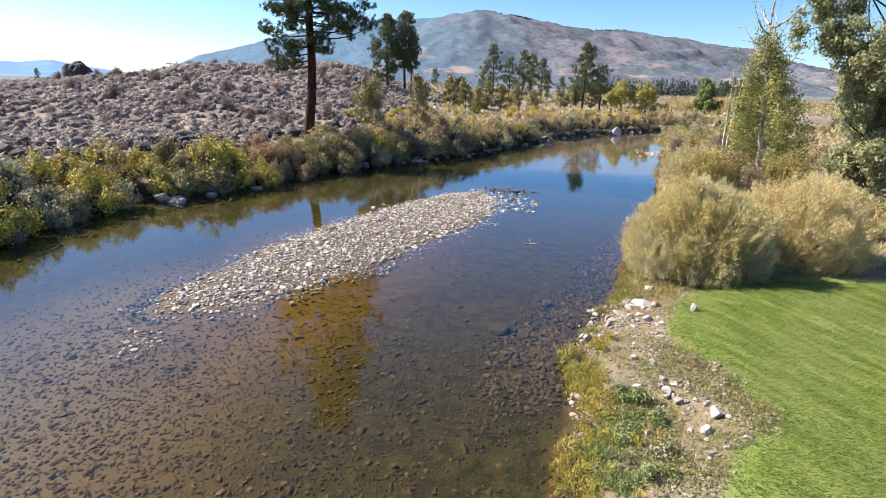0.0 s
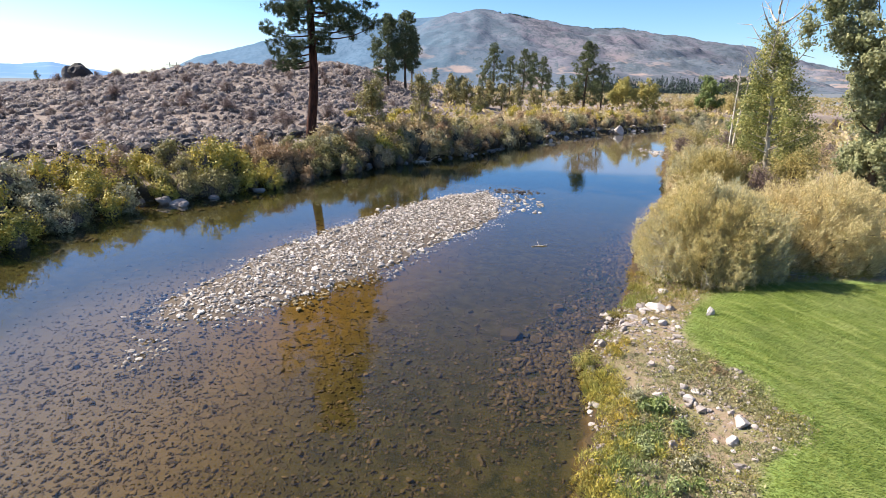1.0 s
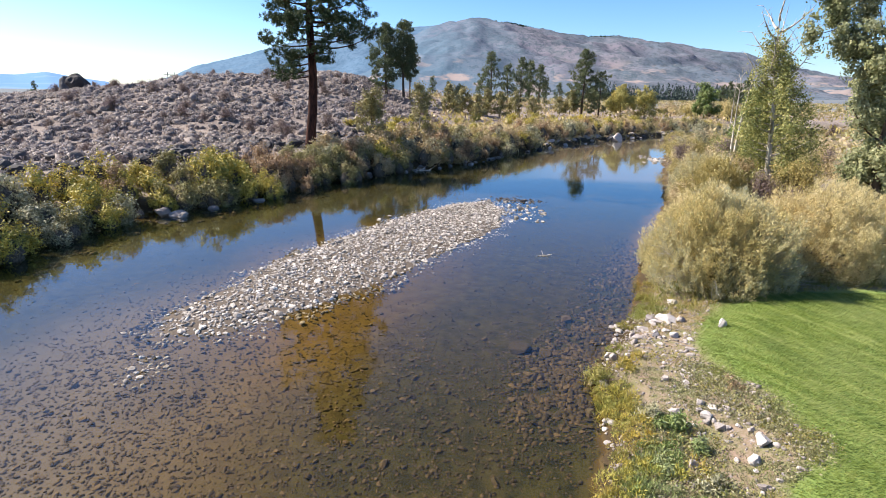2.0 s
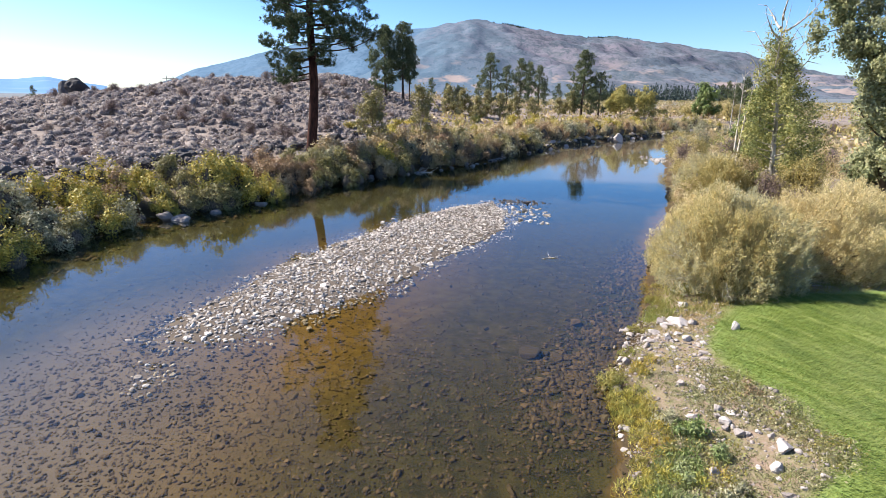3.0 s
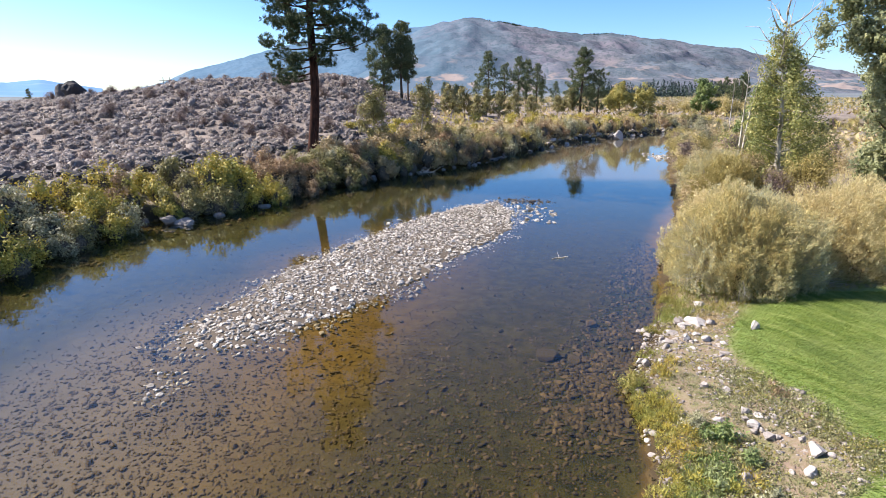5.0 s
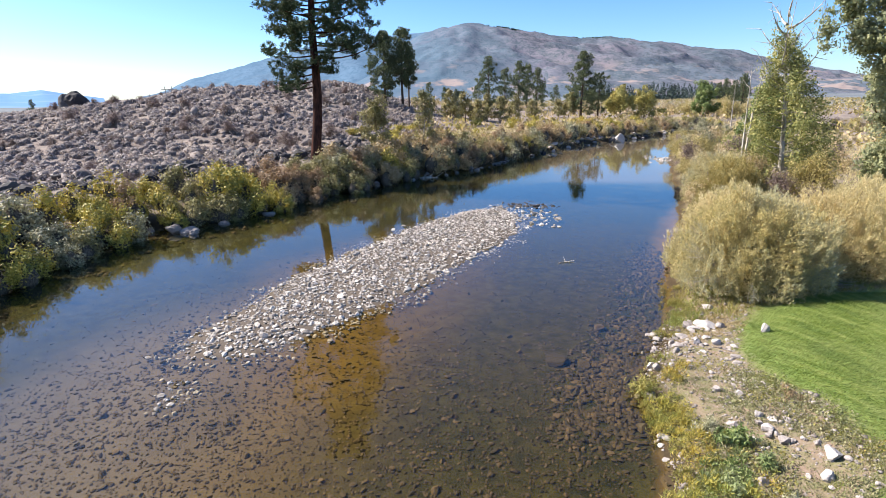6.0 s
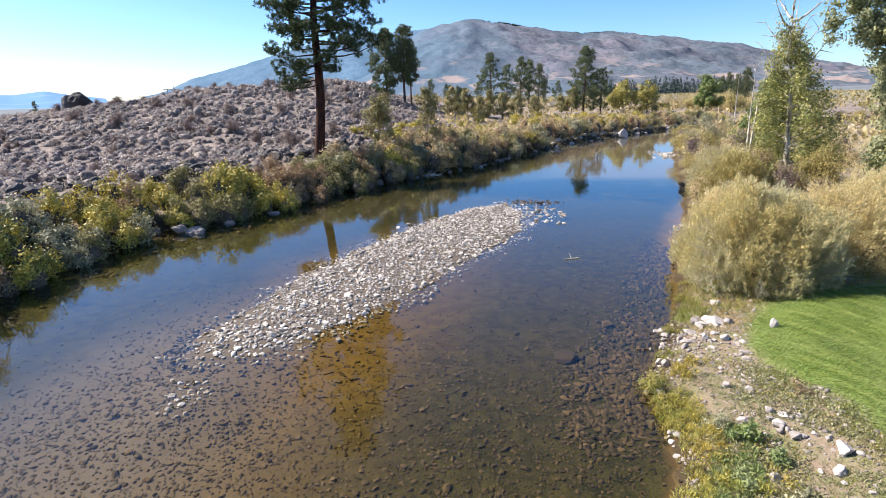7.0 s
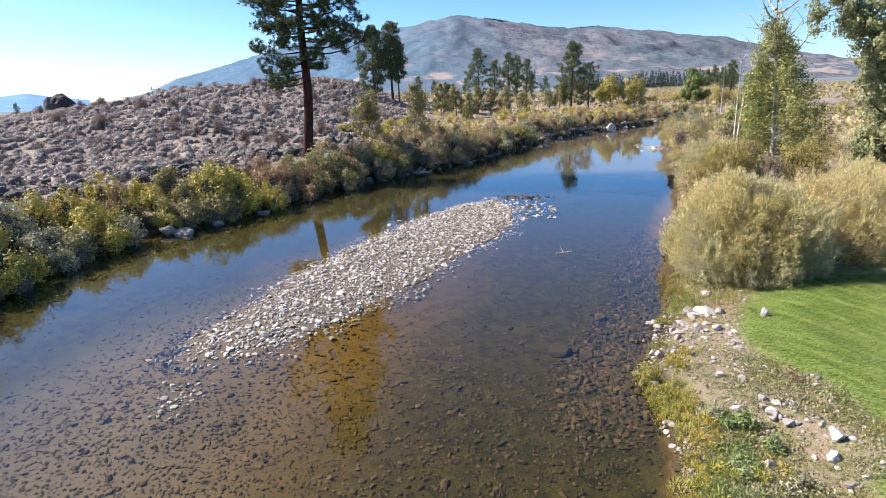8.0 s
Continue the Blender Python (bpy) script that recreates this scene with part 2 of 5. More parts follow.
def water_mat():
    """Clear shallow water: reflects by angle, lets the bed show through with a brown-green tint, light ripples."""
    m, nt = mat("river_water")
    stretch = node(nt, "ShaderNodeMapping", {"Vector": place(nt), "Rotation": (0, 0, 0.75), "Scale": (1.0, 2.2, 1.0)})
    h = maths(nt, "ADD", noise_of(nt, 2.2, 2.0, stretch), maths(nt, "MULTIPLY", noise_of(nt, 0.35, 2.0, stretch), 2.0))
    bump = node(nt, "ShaderNodeBump", {"Height": h, "Strength": 0.035, "Distance": 0.05})
    see = node(nt, "ShaderNodeBsdfTransparent", {"Color": rgb((0.88, 0.83, 0.68))})
    gloss = node(nt, "ShaderNodeBsdfGlossy", {"Color": (0.84, 0.94, 1, 1), "Roughness": 0.008, "Normal": bump})
    facing = node(nt, "ShaderNodeLayerWeight", {"Blend": 0.5, "Normal": bump}, 1)
    fres = maths(nt, "ADD", maths(nt, "MULTIPLY", maths(nt, "POWER", facing, 4.3), 0.97), 0.03)
    s = nt.nodes.new("ShaderNodeMixShader")
    nt.links.new(fres, s.inputs[0])
    nt.links.new(see, s.inputs[1])
    nt.links.new(gloss, s.inputs[2])
    node(nt, "ShaderNodeOutputMaterial", {"Surface": s.outputs[0]})
    return m


def mountain_mat(name, low, high, scrub, pale, wood=None):
    """Slopes of dry grass and brush: broad tones, dark brush in patches and gullies, pale bare cuts, mostly low down.
    Distance haze is put into the colours; wood: the bluer haze tone of the western flank.
    """
    m, nt = mat(name)
    squash = node(nt, "ShaderNodeVectorMath", {0: place(nt), 1: (0.001, 0.0004, 0.0011)})
    squash.node.operation = "MULTIPLY"
    n1, n2, n3, n4 = noise_of(nt, 3.0, 5.0, squash, 0.6), noise_of(nt, 9.0, 6.0, squash, 0.68), noise_of(nt, 48.0, 5.0, squash, 0.72), noise_of(nt, 170.0, 3.0, squash, 0.7)
    c = mix(nt, ramp(nt, n1, [(0.40, (0, 0, 0)), (0.60, (1, 1, 1))]), low, high)
    c = mix(nt, ramp(nt, n2, [(0.47, (0, 0, 0)), (0.60, (0.5, 0.5, 0.5))]), c, scrub)
    c = mix(nt, ramp(nt, n3, [(0.49, (0, 0, 0)), (0.57, (0.75, 0.75, 0.75))]), c, scrub)
    c = mix(nt, ramp(nt, n4, [(0.50, (0, 0, 0)), (0.7, (0.4, 0.4, 0.4))]), c, pale)
    # Bluer towards the west: more haze painted into the slope.
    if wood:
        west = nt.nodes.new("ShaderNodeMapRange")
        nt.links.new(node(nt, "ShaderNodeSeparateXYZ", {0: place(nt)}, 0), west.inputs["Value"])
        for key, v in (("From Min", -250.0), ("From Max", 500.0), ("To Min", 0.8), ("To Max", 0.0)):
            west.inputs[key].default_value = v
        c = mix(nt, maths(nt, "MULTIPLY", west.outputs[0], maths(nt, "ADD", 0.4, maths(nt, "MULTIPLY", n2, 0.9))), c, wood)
    low_down = nt.nodes.new("ShaderNodeMapRange")
    nt.links.new(node(nt, "ShaderNodeSeparateXYZ", {0: place(nt)}, 2), low_down.inputs["Value"])
    for key, v in (("From Min", 45.0), ("From Max", 150.0), ("To Min", 1.0), ("To Max", 0.0)):
        low_down.inputs[key].default_value = v
    bare = node(nt, "ShaderNodeMapping", {"Vector": squash, "Scale": (1.0, 1.0, 2.6)})
    cut = ramp(nt, noise_of(nt, 7.0, 5.0, bare, 0.62), [(0.53, (0, 0, 0)), (0.60, (0.8, 0.8, 0.8))])
    c = mix(nt, maths(nt, "MULTIPLY", cut, low_down.outputs[0]), c, tuple(1.1 * v * k for v, k in zip(pale, (1.12, 1.0, 0.88))))
    finish(nt, c, 1.0, None, spec=0.0)
    return m


M_GROUND, M_WATER, M_LAWN = ground_mat(), water_mat(), lawn_mat()
# Blue-grey base colours with the distance haze painted in.
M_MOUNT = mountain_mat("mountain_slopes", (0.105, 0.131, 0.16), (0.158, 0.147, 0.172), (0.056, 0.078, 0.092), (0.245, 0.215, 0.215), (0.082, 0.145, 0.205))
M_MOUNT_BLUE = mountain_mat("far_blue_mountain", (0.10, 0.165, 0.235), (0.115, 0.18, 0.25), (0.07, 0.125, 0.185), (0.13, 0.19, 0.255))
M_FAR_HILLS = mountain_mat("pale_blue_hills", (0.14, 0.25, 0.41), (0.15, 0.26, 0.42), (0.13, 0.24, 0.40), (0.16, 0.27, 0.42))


# ---- mesh helpers ----
rng = np.random.default_rng(11)


def mesh(name, pieces, mats):
    """One mesh out of pieces (vertices, faces, material index, smooth)."""
    me = bpy.data.meshes.new(name)
    verts, loops, sizes, slots, soft, off = [], [], [], [], [], 0
    for v, f, slot, smooth in pieces:
        v, f = np.asarray(v, float), np.asarray(f, int)
        if not len(f):
            continue
        verts.append(v)
        loops.append((f + off).ravel())
        sizes.append(np.full(len(f), f.shape[1]))
        slots.append(np.full(len(f), slot))
        soft.append(np.full(len(f), smooth))
        off += len(v)
    verts, loops, sizes = np.concatenate(verts), np.concatenate(loops), np.concatenate(sizes)
    me.vertices.add(len(verts))
    me.vertices.foreach_set("co", verts.ravel())
    me.loops.add(len(loops))
    me.loops.foreach_set("vertex_index", loops.astype(np.int32))
    me.polygons.add(len(sizes))
    me.polygons.foreach_set("loop_start", np.r_[0, np.cumsum(sizes)[:-1]].astype(np.int32))
    for m in mats:
        me.materials.append(m)
    me.polygons.foreach_set("material_index", np.concatenate(slots).astype(np.int32))
    me.polygons.foreach_set("use_smooth", np.concatenate(soft).astype(bool))
    me.update(calc_edges=True)
    return me


def shade(ob, tone):
    """Gives each vertex the tone of the shoot or bush that it belongs to."""
    ob.data.attributes.new("tone", "FLOAT", "POINT").data.foreach_set("value", np.asarray(tone, np.float32))
    return ob


def part(name, pieces, mats, parent=None, label=""):
    ob = new(name, mesh(name, pieces, mats if isinstance(mats, list) else [mats]))
    ob.parent = parent
    return tagged(ob, label)


def thing(name, label, category, at, turn=0.0, group="", kind=""):
    ob = new(name)
    ob.matrix_basis = pose(*at, 0, 0, turn)
    return tagged(ob, label, category, group, kind)


def unit(n):
    v = rng.normal(size=(n, 3))
    return v / np.linalg.norm(v, axis=1, keepdims=True)


def leaves(c, length, width, up=0.0, face=None, tri=False):
    """A rhombic (tri: pointed) leaf at each point, turned at random (up: how far they rise; face: the way its blade tends to look)."""
    n = len(c)
    a = unit(n) + (0, 0, up)
    side = unit(n)
    if face is not None:
        side = face / (np.linalg.norm(face, axis=1, keepdims=True) + 1e-9) + 0.75 * side
        side /= np.linalg.norm(side, axis=1, keepdims=True)
        a = a - side * (a * side).sum(1, keepdims=True)
    a /= np.linalg.norm(a, axis=1, keepdims=True) + 1e-9
    b = np.cross(a, side)
    b /= np.linalg.norm(b, axis=1, keepdims=True)
    ln, w = length * rng.uniform(0.6, 1.3, (n, 1)), width * rng.uniform(0.6, 1.3, (n, 1))
    if tri:
        v = np.stack([c - b * w * 0.5, c + b * w * 0.5, c + a * ln], 1).reshape(-1, 3)
        return v, np.arange(3 * n).reshape(-1, 3)
    v = np.stack([c, c + a * ln * 0.5 + b * w * 0.5, c + a * ln, c + a * ln * 0.5 - b * w * 0.5], 1).reshape(-1, 3)
    return v, np.arange(4 * n).reshape(-1, 4)


def blades(c, d, length, width):
    """A thin triangle from each point c along d."""
    n = len(c)
    b = np.cross(d, unit(n))
    b /= np.linalg.norm(b, axis=1, keepdims=True) + 1e-9
    ln, w = length * rng.uniform(0.6, 1.2, (n, 1)), width * rng.uniform(0.7, 1.3, (n, 1))
    v = np.stack([c - b * w * 0.5, c + b * w * 0.5, c + d * ln], 1).reshape(-1, 3)
    return v, np.arange(3 * n).reshape(-1, 3)


def tube(p, r, sides=6):
    """A tapered tube along the points p with the radii r."""
    p, r = np.asarray(p, float), np.asarray(r, float)
    d = np.gradient(p, axis=0)
    d /= np.linalg.norm(d, axis=1, keepdims=True) + 1e-9
    ref = np.array((0.0, 0, 1)) if abs(d[0, 2]) < 0.8 else np.array((1.0, 0, 0))
    u = np.cross(d, ref)
    u /= np.linalg.norm(u, axis=1, keepdims=True) + 1e-9
    w = np.cross(d, u)
    a = np.linspace(0, 2 * math.pi, sides, endpoint=False)
    v = p[:, None] + r[:, None, None] * (np.cos(a)[None, :, None] * u[:, None] + np.sin(a)[None, :, None] * w[:, None])
    i, j = np.meshgrid(np.arange(len(p) - 1), np.arange(sides), indexing="ij")
    k = (j + 1) % sides
    f = np.stack([i * sides + j, i * sides + k, (i + 1) * sides + k, (i + 1) * sides + j], -1).reshape(-1, 4)
    return v.reshape(-1, 3), f


def join(tubes):
    """Many tubes as one piece."""
    vs, fs, off = [], [], 0
    for v, f in tubes:
        vs.append(v)
        fs.append(f + off)
        off += len(v)
    return np.concatenate(vs), np.concatenate(fs)


def ico(level):
    bm = bmesh.new()
    bmesh.ops.create_icosphere(bm, subdivisions=level, radius=1.0)
    v = np.array([x.co for x in bm.verts])
    f = np.array([[x.index for x in y.verts] for y in bm.faces])
    bm.free()
    return v, f


ICO1, ICO2, ICO3, ICO4 = ico(1), ico(2), ico(3), ico(4)
OCTA = (np.array([(1, 0, 0), (-1, 0, 0), (0, 1, 0), (0, -1, 0), (0, 0, 1), (0, 0, -1)], float), np.array([(0, 2, 4), (2, 1, 4), (1, 3, 4), (3, 0, 4), (2, 0, 5), (1, 2, 5), (3, 1, 5), (0, 3, 5)]))


def stones(at, size, base=ICO1, flat=0.6, rough=0.22, sink=0.35):
    """Many worn stones as one piece: at (n, 3), size (n,)."""
    n, (v0, f0) = len(at), base
    s = np.stack([rng.uniform(0.8, 1.35, n), rng.uniform(0.65, 1.0, n), flat * rng.uniform(0.7, 1.3, n)], 1) * size[:, None] * 0.5
    t = rng.uniform(0, 2 * math.pi, n)
    v = v0[None] * (1 + rough * rng.normal(size=(n, len(v0), 1)).clip(-1.5, 1.5)) * s[:, None]
    c, q = np.cos(t)[:, None], np.sin(t)[:, None]
    tilt = rng.normal(size=(n, 2, 1)) * 0.18
    z = v[..., 2] + tilt[:, 0] * v[..., 0] + tilt[:, 1] * v[..., 1]
    v = np.stack([c * v[..., 0] - q * v[..., 1], q * v[..., 0] + c * v[..., 1], z], -1)
    v += at[:, None] + np.stack([np.zeros(n), np.zeros(n), s[:, 2] * (1 - 2 * sink)], 1)[:, None]
    return v.reshape(-1, 3), (f0[None] + (np.arange(n) * len(v0))[:, None, None]).reshape(-1, 3)


def boulder(seed, size, base=ICO3, cut=9, rough=0.09):
    """One angular boulder: a ball cut by planes, then roughened. Its foot lies a little below zero."""
    r = np.random.default_rng(seed)
    v, f = base[0].copy(), base[1]
    for _ in range(cut):
        d = r.normal(size=3)
        d /= np.linalg.norm(d)
        h = v @ d - r.uniform(0.5, 0.85)
        v = v - np.outer(h.clip(0), d)
    v = v * (1 + rough * np.array([noise.fractal(Vector(x * 1.7) + Vector((seed * 3.1, 0, 0)), 1.0, 2.0, 4) for x in v])[:, None])
    v = v * np.array(size) * 0.5
    v[:, 2] += size[2] * 0.30
    return v, f


def smooth(a, b, x):
    t = ((x - a) / (b - a)).clip(0, 1)
    return t * t * (3 - 2 * t)


# ---- plan of the land ----
RIGHT = np.array([(-40, -100), (-12, -45), (-2.4, -12), (1.1, 3), (1.95, 7.4), (2.4, 8.7), (2.85, 9.3), (3.0, 10.2), (3.1, 11.2), (3.35, 12.5), (3.9, 13.5), (4.9, 15.5), (6.1, 17.2), (7.1, 20),
                  (9.0, 24), (12.2, 30.4), (16.9, 41.9), (23.0, 57.5), (29.5, 72.4), (40.6, 92), (70, 101), (140, 112)], float)
LEFT = np.array([(-75, -100), (-36, -45), (-24, -8), (-20.4, 14), (-19.1, 21.4), (-18.7, 26.2), (-17.4, 29.5), (-15.5, 31.5), (-13.1, 34.5), (-10.6, 39.2),
                 (-7.5, 43.7), (-3.1, 48.8), (1.7, 52.9), (6.6, 61.4), (11.8, 68.6), (16.9, 74.9), (22.4, 80.6), (35.5, 92.6), (46, 99), (72, 108), (140, 121)], float)
BAR = np.array([(-9.1, 14.9), (-9.2, 15.9), (-8.5, 18.2), (-7.5, 21.6), (-5.8, 25.1), (-3.5, 29.1), (-0.3, 33.7), (2.6, 35.5), (3.2, 32.2), (2.6, 28.1),
                (0.9, 25.3), (-0.5, 23.0), (-1.9, 20.7), (-3.4, 18.6), (-4.5, 17.2), (-5.9, 15.5), (-7.2, 14.8), (-8.3, 14.5)], float)
SHOAL = np.array([(-9.0, 13.7), (-7.9, 13.2), (-7.7, 12.2), (-8.3, 12.0), (-8.7, 12.6)], float)
LAWN = np.array([(4.2, 6.4), (5.0, 7.5), (5.55, 8.15), (6.0, 8.35), (6.9, 8.95), (6.95, 9.25), (6.62, 9.65), (6.66, 10.4), (6.75, 11.0), (6.42, 11.75), (6.2, 12.9), (6.45, 13.7), (6.9, 14.4), (7.5, 15.4), (8.3, 16.5), (10.0, 16.9), (13, 17.3), (24, 18.4), (34, 12), (34, -8), (4.2, -8)], float)


def away(x, y, line, closed=False):
    """The distance of points from a polyline."""
    best = np.full(x.shape, 1e9)
    pts = np.vstack([line, line[:1]]) if closed else line
    for a, b in zip(pts[:-1], pts[1:]):
        d = b - a
        t = (((x - a[0]) * d[0] + (y - a[1]) * d[1]) / (d @ d)).clip(0, 1)
        best = np.minimum(best, np.hypot(x - a[0] - t * d[0], y - a[1] - t * d[1]))
    return best


def inside(x, y, poly):
    hit = np.zeros(x.shape, bool)
    for a, b in zip(poly, np.roll(poly, -1, 0)):
        c = (a[1] > y) != (b[1] > y)
        hit ^= c & (x < (b[0] - a[0]) * (y - a[1]) / (b[1] - a[1] + 1e-12) + a[0])
    return hit


def wavy(x, y, scale, seed=0.0):
    """A cheap smooth noise, about -1 to 1."""
    s = np.zeros(x.shape)
    for k, (a, b) in enumerate(((1.0, 0.37), (-0.62, 1.1), (0.81, -0.9), (1.7, 1.3), (-2.1, 0.9))):
        s += np.sin((a * x + b * y) / scale * 2.1 + seed * 1.7 + k * 2.3) / (1 + 0.35 * k)
    return s / 2.6


RIVER = np.vstack([RIGHT, LEFT[::-1]])
CREST = np.array([(-3.0, 2.0), (-1.2, 3.5), (-0.81, 4.5), (-0.70, 5.5), (-0.55, 6.7), (-0.48, 7.9), (-0.32, 9.0), (-0.20, 9.9), (-0.15, 9.2), (-0.115, 7.0), (-0.06, 5.4), (0.02, 4.4), (0.1, 3.6), (0.2, 2.6), (0.3, 2.0), (1.5, 1.4)])


def land(x, y):
    """Height of the ground and the shares of river bed, gravel bar, bank and lawn in it."""
    x, y = np.asarray(x, float), np.asarray(y, float)
    wx, wy = x + 0.22 * wavy(x, y, 1.1, 1) + 0.10 * wavy(x, y, 0.45, 6), y + 0.22 * wavy(x, y, 1.3, 2)
    dr, dl, wet = away(wx, wy, RIGHT), away(wx, wy, LEFT), inside(wx, wy, RIVER)
    sb = away(wx, wy, BAR, True) * np.where(inside(wx, wy, BAR), 1, -1)
    ss = away(wx, wy, SHOAL, True) * np.where(inside(wx, wy, SHOAL), 1, -1)
    sl = away(wx, wy, LAWN, True) * np.where(inside(wx, wy, LAWN), 1, -1)
    edge = np.minimum(dr, dl)
    bed = -0.08 - 0.34 * smooth(0, 4.0, edge) - 0.25 * smooth(0, 3, dr) * smooth(9, 2.5, dr) + 0.03 * wavy(x, y, 0.7, 4)
    bed = np.maximum(bed, np.maximum(-0.05 - 0.09 * (-sb).clip(0), -0.04 - 0.12 * (-ss).clip(0)).clip(-0.22))
    bed = np.where(sb > 0, 0.0 + 0.10 * smooth(0, 1.2, sb) + 0.02 * wavy(x, y, 0.8, 7), bed)
    bed = np.where(ss > 0, -0.03 + 0.03 * wavy(x, y, 0.4, 8), bed)
    right = 0.04 + 0.32 * smooth(0, 1.2, dr) + 0.42 * smooth(1.0, 4.2, dr) + 0.02 * wavy(x, y, 0.9, 3) + 0.15 * wavy(x, y, 14, 5) * smooth(20, 40, dr)
    top = np.interp(x / np.maximum(y, 20.0), CREST[:, 0], CREST[:, 1])
    rise = 0.05 + 0.55 * smooth(0, 1.0, dl) + 1.3 * smooth(0.8, 8, dl)
    rise = rise + (top - 1.9) * smooth(6, 58, dl) + 0.28 * wavy(x, y, 6, 9) * smooth(6, 20, dl) + 0.10 * wavy(x, y, 2.1, 3) * smooth(3, 8, dl)
    rise = rise - np.maximum(top - 2.0, 0) * smooth(75, 170, dl)
    z = np.where(wet, bed, np.where(dl < dr, rise, right))
    far = smooth(250, 900, np.hypot(x, y))
    z = np.where(wet, z, z * (1 - far) + 1.0 * far)
    k = smooth(-0.15, 0.25, sl)
    return z, {"bed": np.where(wet, 1.0, 0.0), "bar": smooth(-0.1, 0.2, sb), "lawn": k,
               "bank": np.where(~wet & (dr < dl), smooth(14, 9, dr), np.where(~wet, 0.6 * smooth(6, 4, dl), 0.0)),
               # Algae, plus deep water's and bank shrubs' darkness painted into the bed.
               "algae_shade": np.where(wet, 0.92 * smooth(9.0, 4.0, dr - 0.10 * (y - 9)) * smooth(0, 1.5, dr) * smooth(2, 9, y) + 1.0 * smooth(12 + 2 * smooth(15, 21, y), 8, dl) * smooth(0.0, 0.9, dl) + 1.0 * smooth(30, 37, y) * smooth(50, 45, y + 0.15 * x) + 0.85 * smooth(1.9, 0.9, dr) * smooth(24, 18, y), 0.0).clip(0, 1),
               "silt": np.where(wet, 0.5 * smooth(-5, -12, x) * smooth(21, 14, y) + 0.7 * smooth(15.5, 11, y) + 0.3 * smooth(-3.5, -0.5, sb) * smooth(6, -1, x), 0.0).clip(0, 1),
               "sand_sheen": np.where(wet, smooth(45, 48.5, y + 0.08 * x) * smooth(0, 9, x - 0.1 * y) + 0.6 * smooth(-4, -9, x) * smooth(22, 15, y) * smooth(6, 9, dl), 0.0),
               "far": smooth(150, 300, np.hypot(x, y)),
               # Damp waterline soil; the far bank adds painted shade under its shrubs.
               "damp_shade": np.where(wet, smooth(2, 1, np.minimum(dr, dl)), smooth(0.9, 0.25, np.minimum(dr, dl)) + 0.7 * np.where(dl < dr, smooth(2.2, 0.6, dl), 0)).clip(0, 1)}


def ground_z(x, y):
    return land(np.atleast_1d(x), np.atleast_1d(y))[0]


def gz(x, y):
    return float(ground_z(x, y)[0])


def growing(a, b, first, ratio):
    s, out = first, [a]
    while out[-1] < b:
        out.append(out[-1] + s)
        s *= ratio
    return np.array(out)


def sheet(xs, ys):
    gx, gy = np.meshgrid(xs, ys, indexing="ij")
    i, j = np.meshgrid(np.arange(len(xs) - 1), np.arange(len(ys) - 1), indexing="ij")
    n = len(ys)
    return gx.ravel(), gy.ravel(), np.stack([i * n + j, (i + 1) * n + j, (i + 1) * n + j + 1, i * n + j + 1], -1).reshape(-1, 4)


XS = np.unique(np.concatenate([-growing(26, 4600, 0.6, 1.12)[::-1], np.arange(-26, -11, 0.5), np.arange(-11, 16, 0.25), growing(16, 60, 0.5, 1.0), growing(60.5, 4600, 0.6, 1.12)]))
YS = np.unique(np.concatenate([-growing(-3, 900, 0.6, 1.15)[::-1], np.arange(3, 45, 0.25), growing(45, 115, 0.6, 1.0), growing(115.6, 4600, 0.8, 1.08)]))
gx, gy, gf = sheet(XS, YS)
gzz, zones = land(gx, gy)
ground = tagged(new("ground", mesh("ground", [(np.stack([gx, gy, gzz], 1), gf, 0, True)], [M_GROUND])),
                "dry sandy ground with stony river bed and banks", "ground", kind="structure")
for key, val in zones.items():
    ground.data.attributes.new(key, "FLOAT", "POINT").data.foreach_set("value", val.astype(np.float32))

wx0, wy0, wf0 = sheet(np.linspace(-90, 150, 9), np.linspace(-100, 130, 9))
water = tagged(new("water", mesh("water", [(np.stack([wx0, wy0, 0 * wx0], 1), wf0, 0, True)], [M_WATER])),
               "clear shallow river water reflecting blue sky", "water", kind="structure")


def mountain(name, label, profile, near, far, m, seed, rough, cols=220, rows=46):
    """A range: its skyline along the far side, ridges and gullies down to its foot."""
    prof = np.array(profile, float)
    u = np.linspace(prof[0, 0], prof[-1, 0], cols)
    top = np.interp(u, prof[:, 0], prof[:, 1])
    v = np.linspace(0, 1, rows)
    gu, gv = np.meshgrid(u, v, indexing="ij")
    gt = np.repeat(top[:, None], rows, 1)
    y = near + (far - near) * gv
    x = gu * y / far
    r = np.array([noise.ridged_multi_fractal(Vector((a / 520 + seed, b / 620, seed)), 0.9, 2.1, 5, 1.0, 2.0) for a, b in zip(x.ravel(), y.ravel())]).reshape(x.shape)
    s = np.array([noise.fractal(Vector((a / 90, b / 400, seed)), 1.0, 2.0, 4) for a, b in zip(x.ravel(), y.ravel())]).reshape(x.shape)
    z = 1.3 * smooth(0, 0.02, gv) + gt * gv ** 1.25 + rough * (r - 1.1) * np.sin(np.pi * gv.clip(0, 1)) ** 0.7 + rough * 0.2 * s * (0.3 + gv)
    n = rows
    i, j = np.meshgrid(np.arange(cols - 1), np.arange(rows - 1), indexing="ij")
    f = np.stack([i * n + j, (i + 1) * n + j, (i + 1) * n + j + 1, i * n + j + 1], -1).reshape(-1, 4)
    ob = new(name, mesh(name, [(np.stack([x.ravel(), y.ravel(), z.ravel()], 1), f, 0, True)], [m]))
    return tagged(ob, label, "mountain", kind="structure")


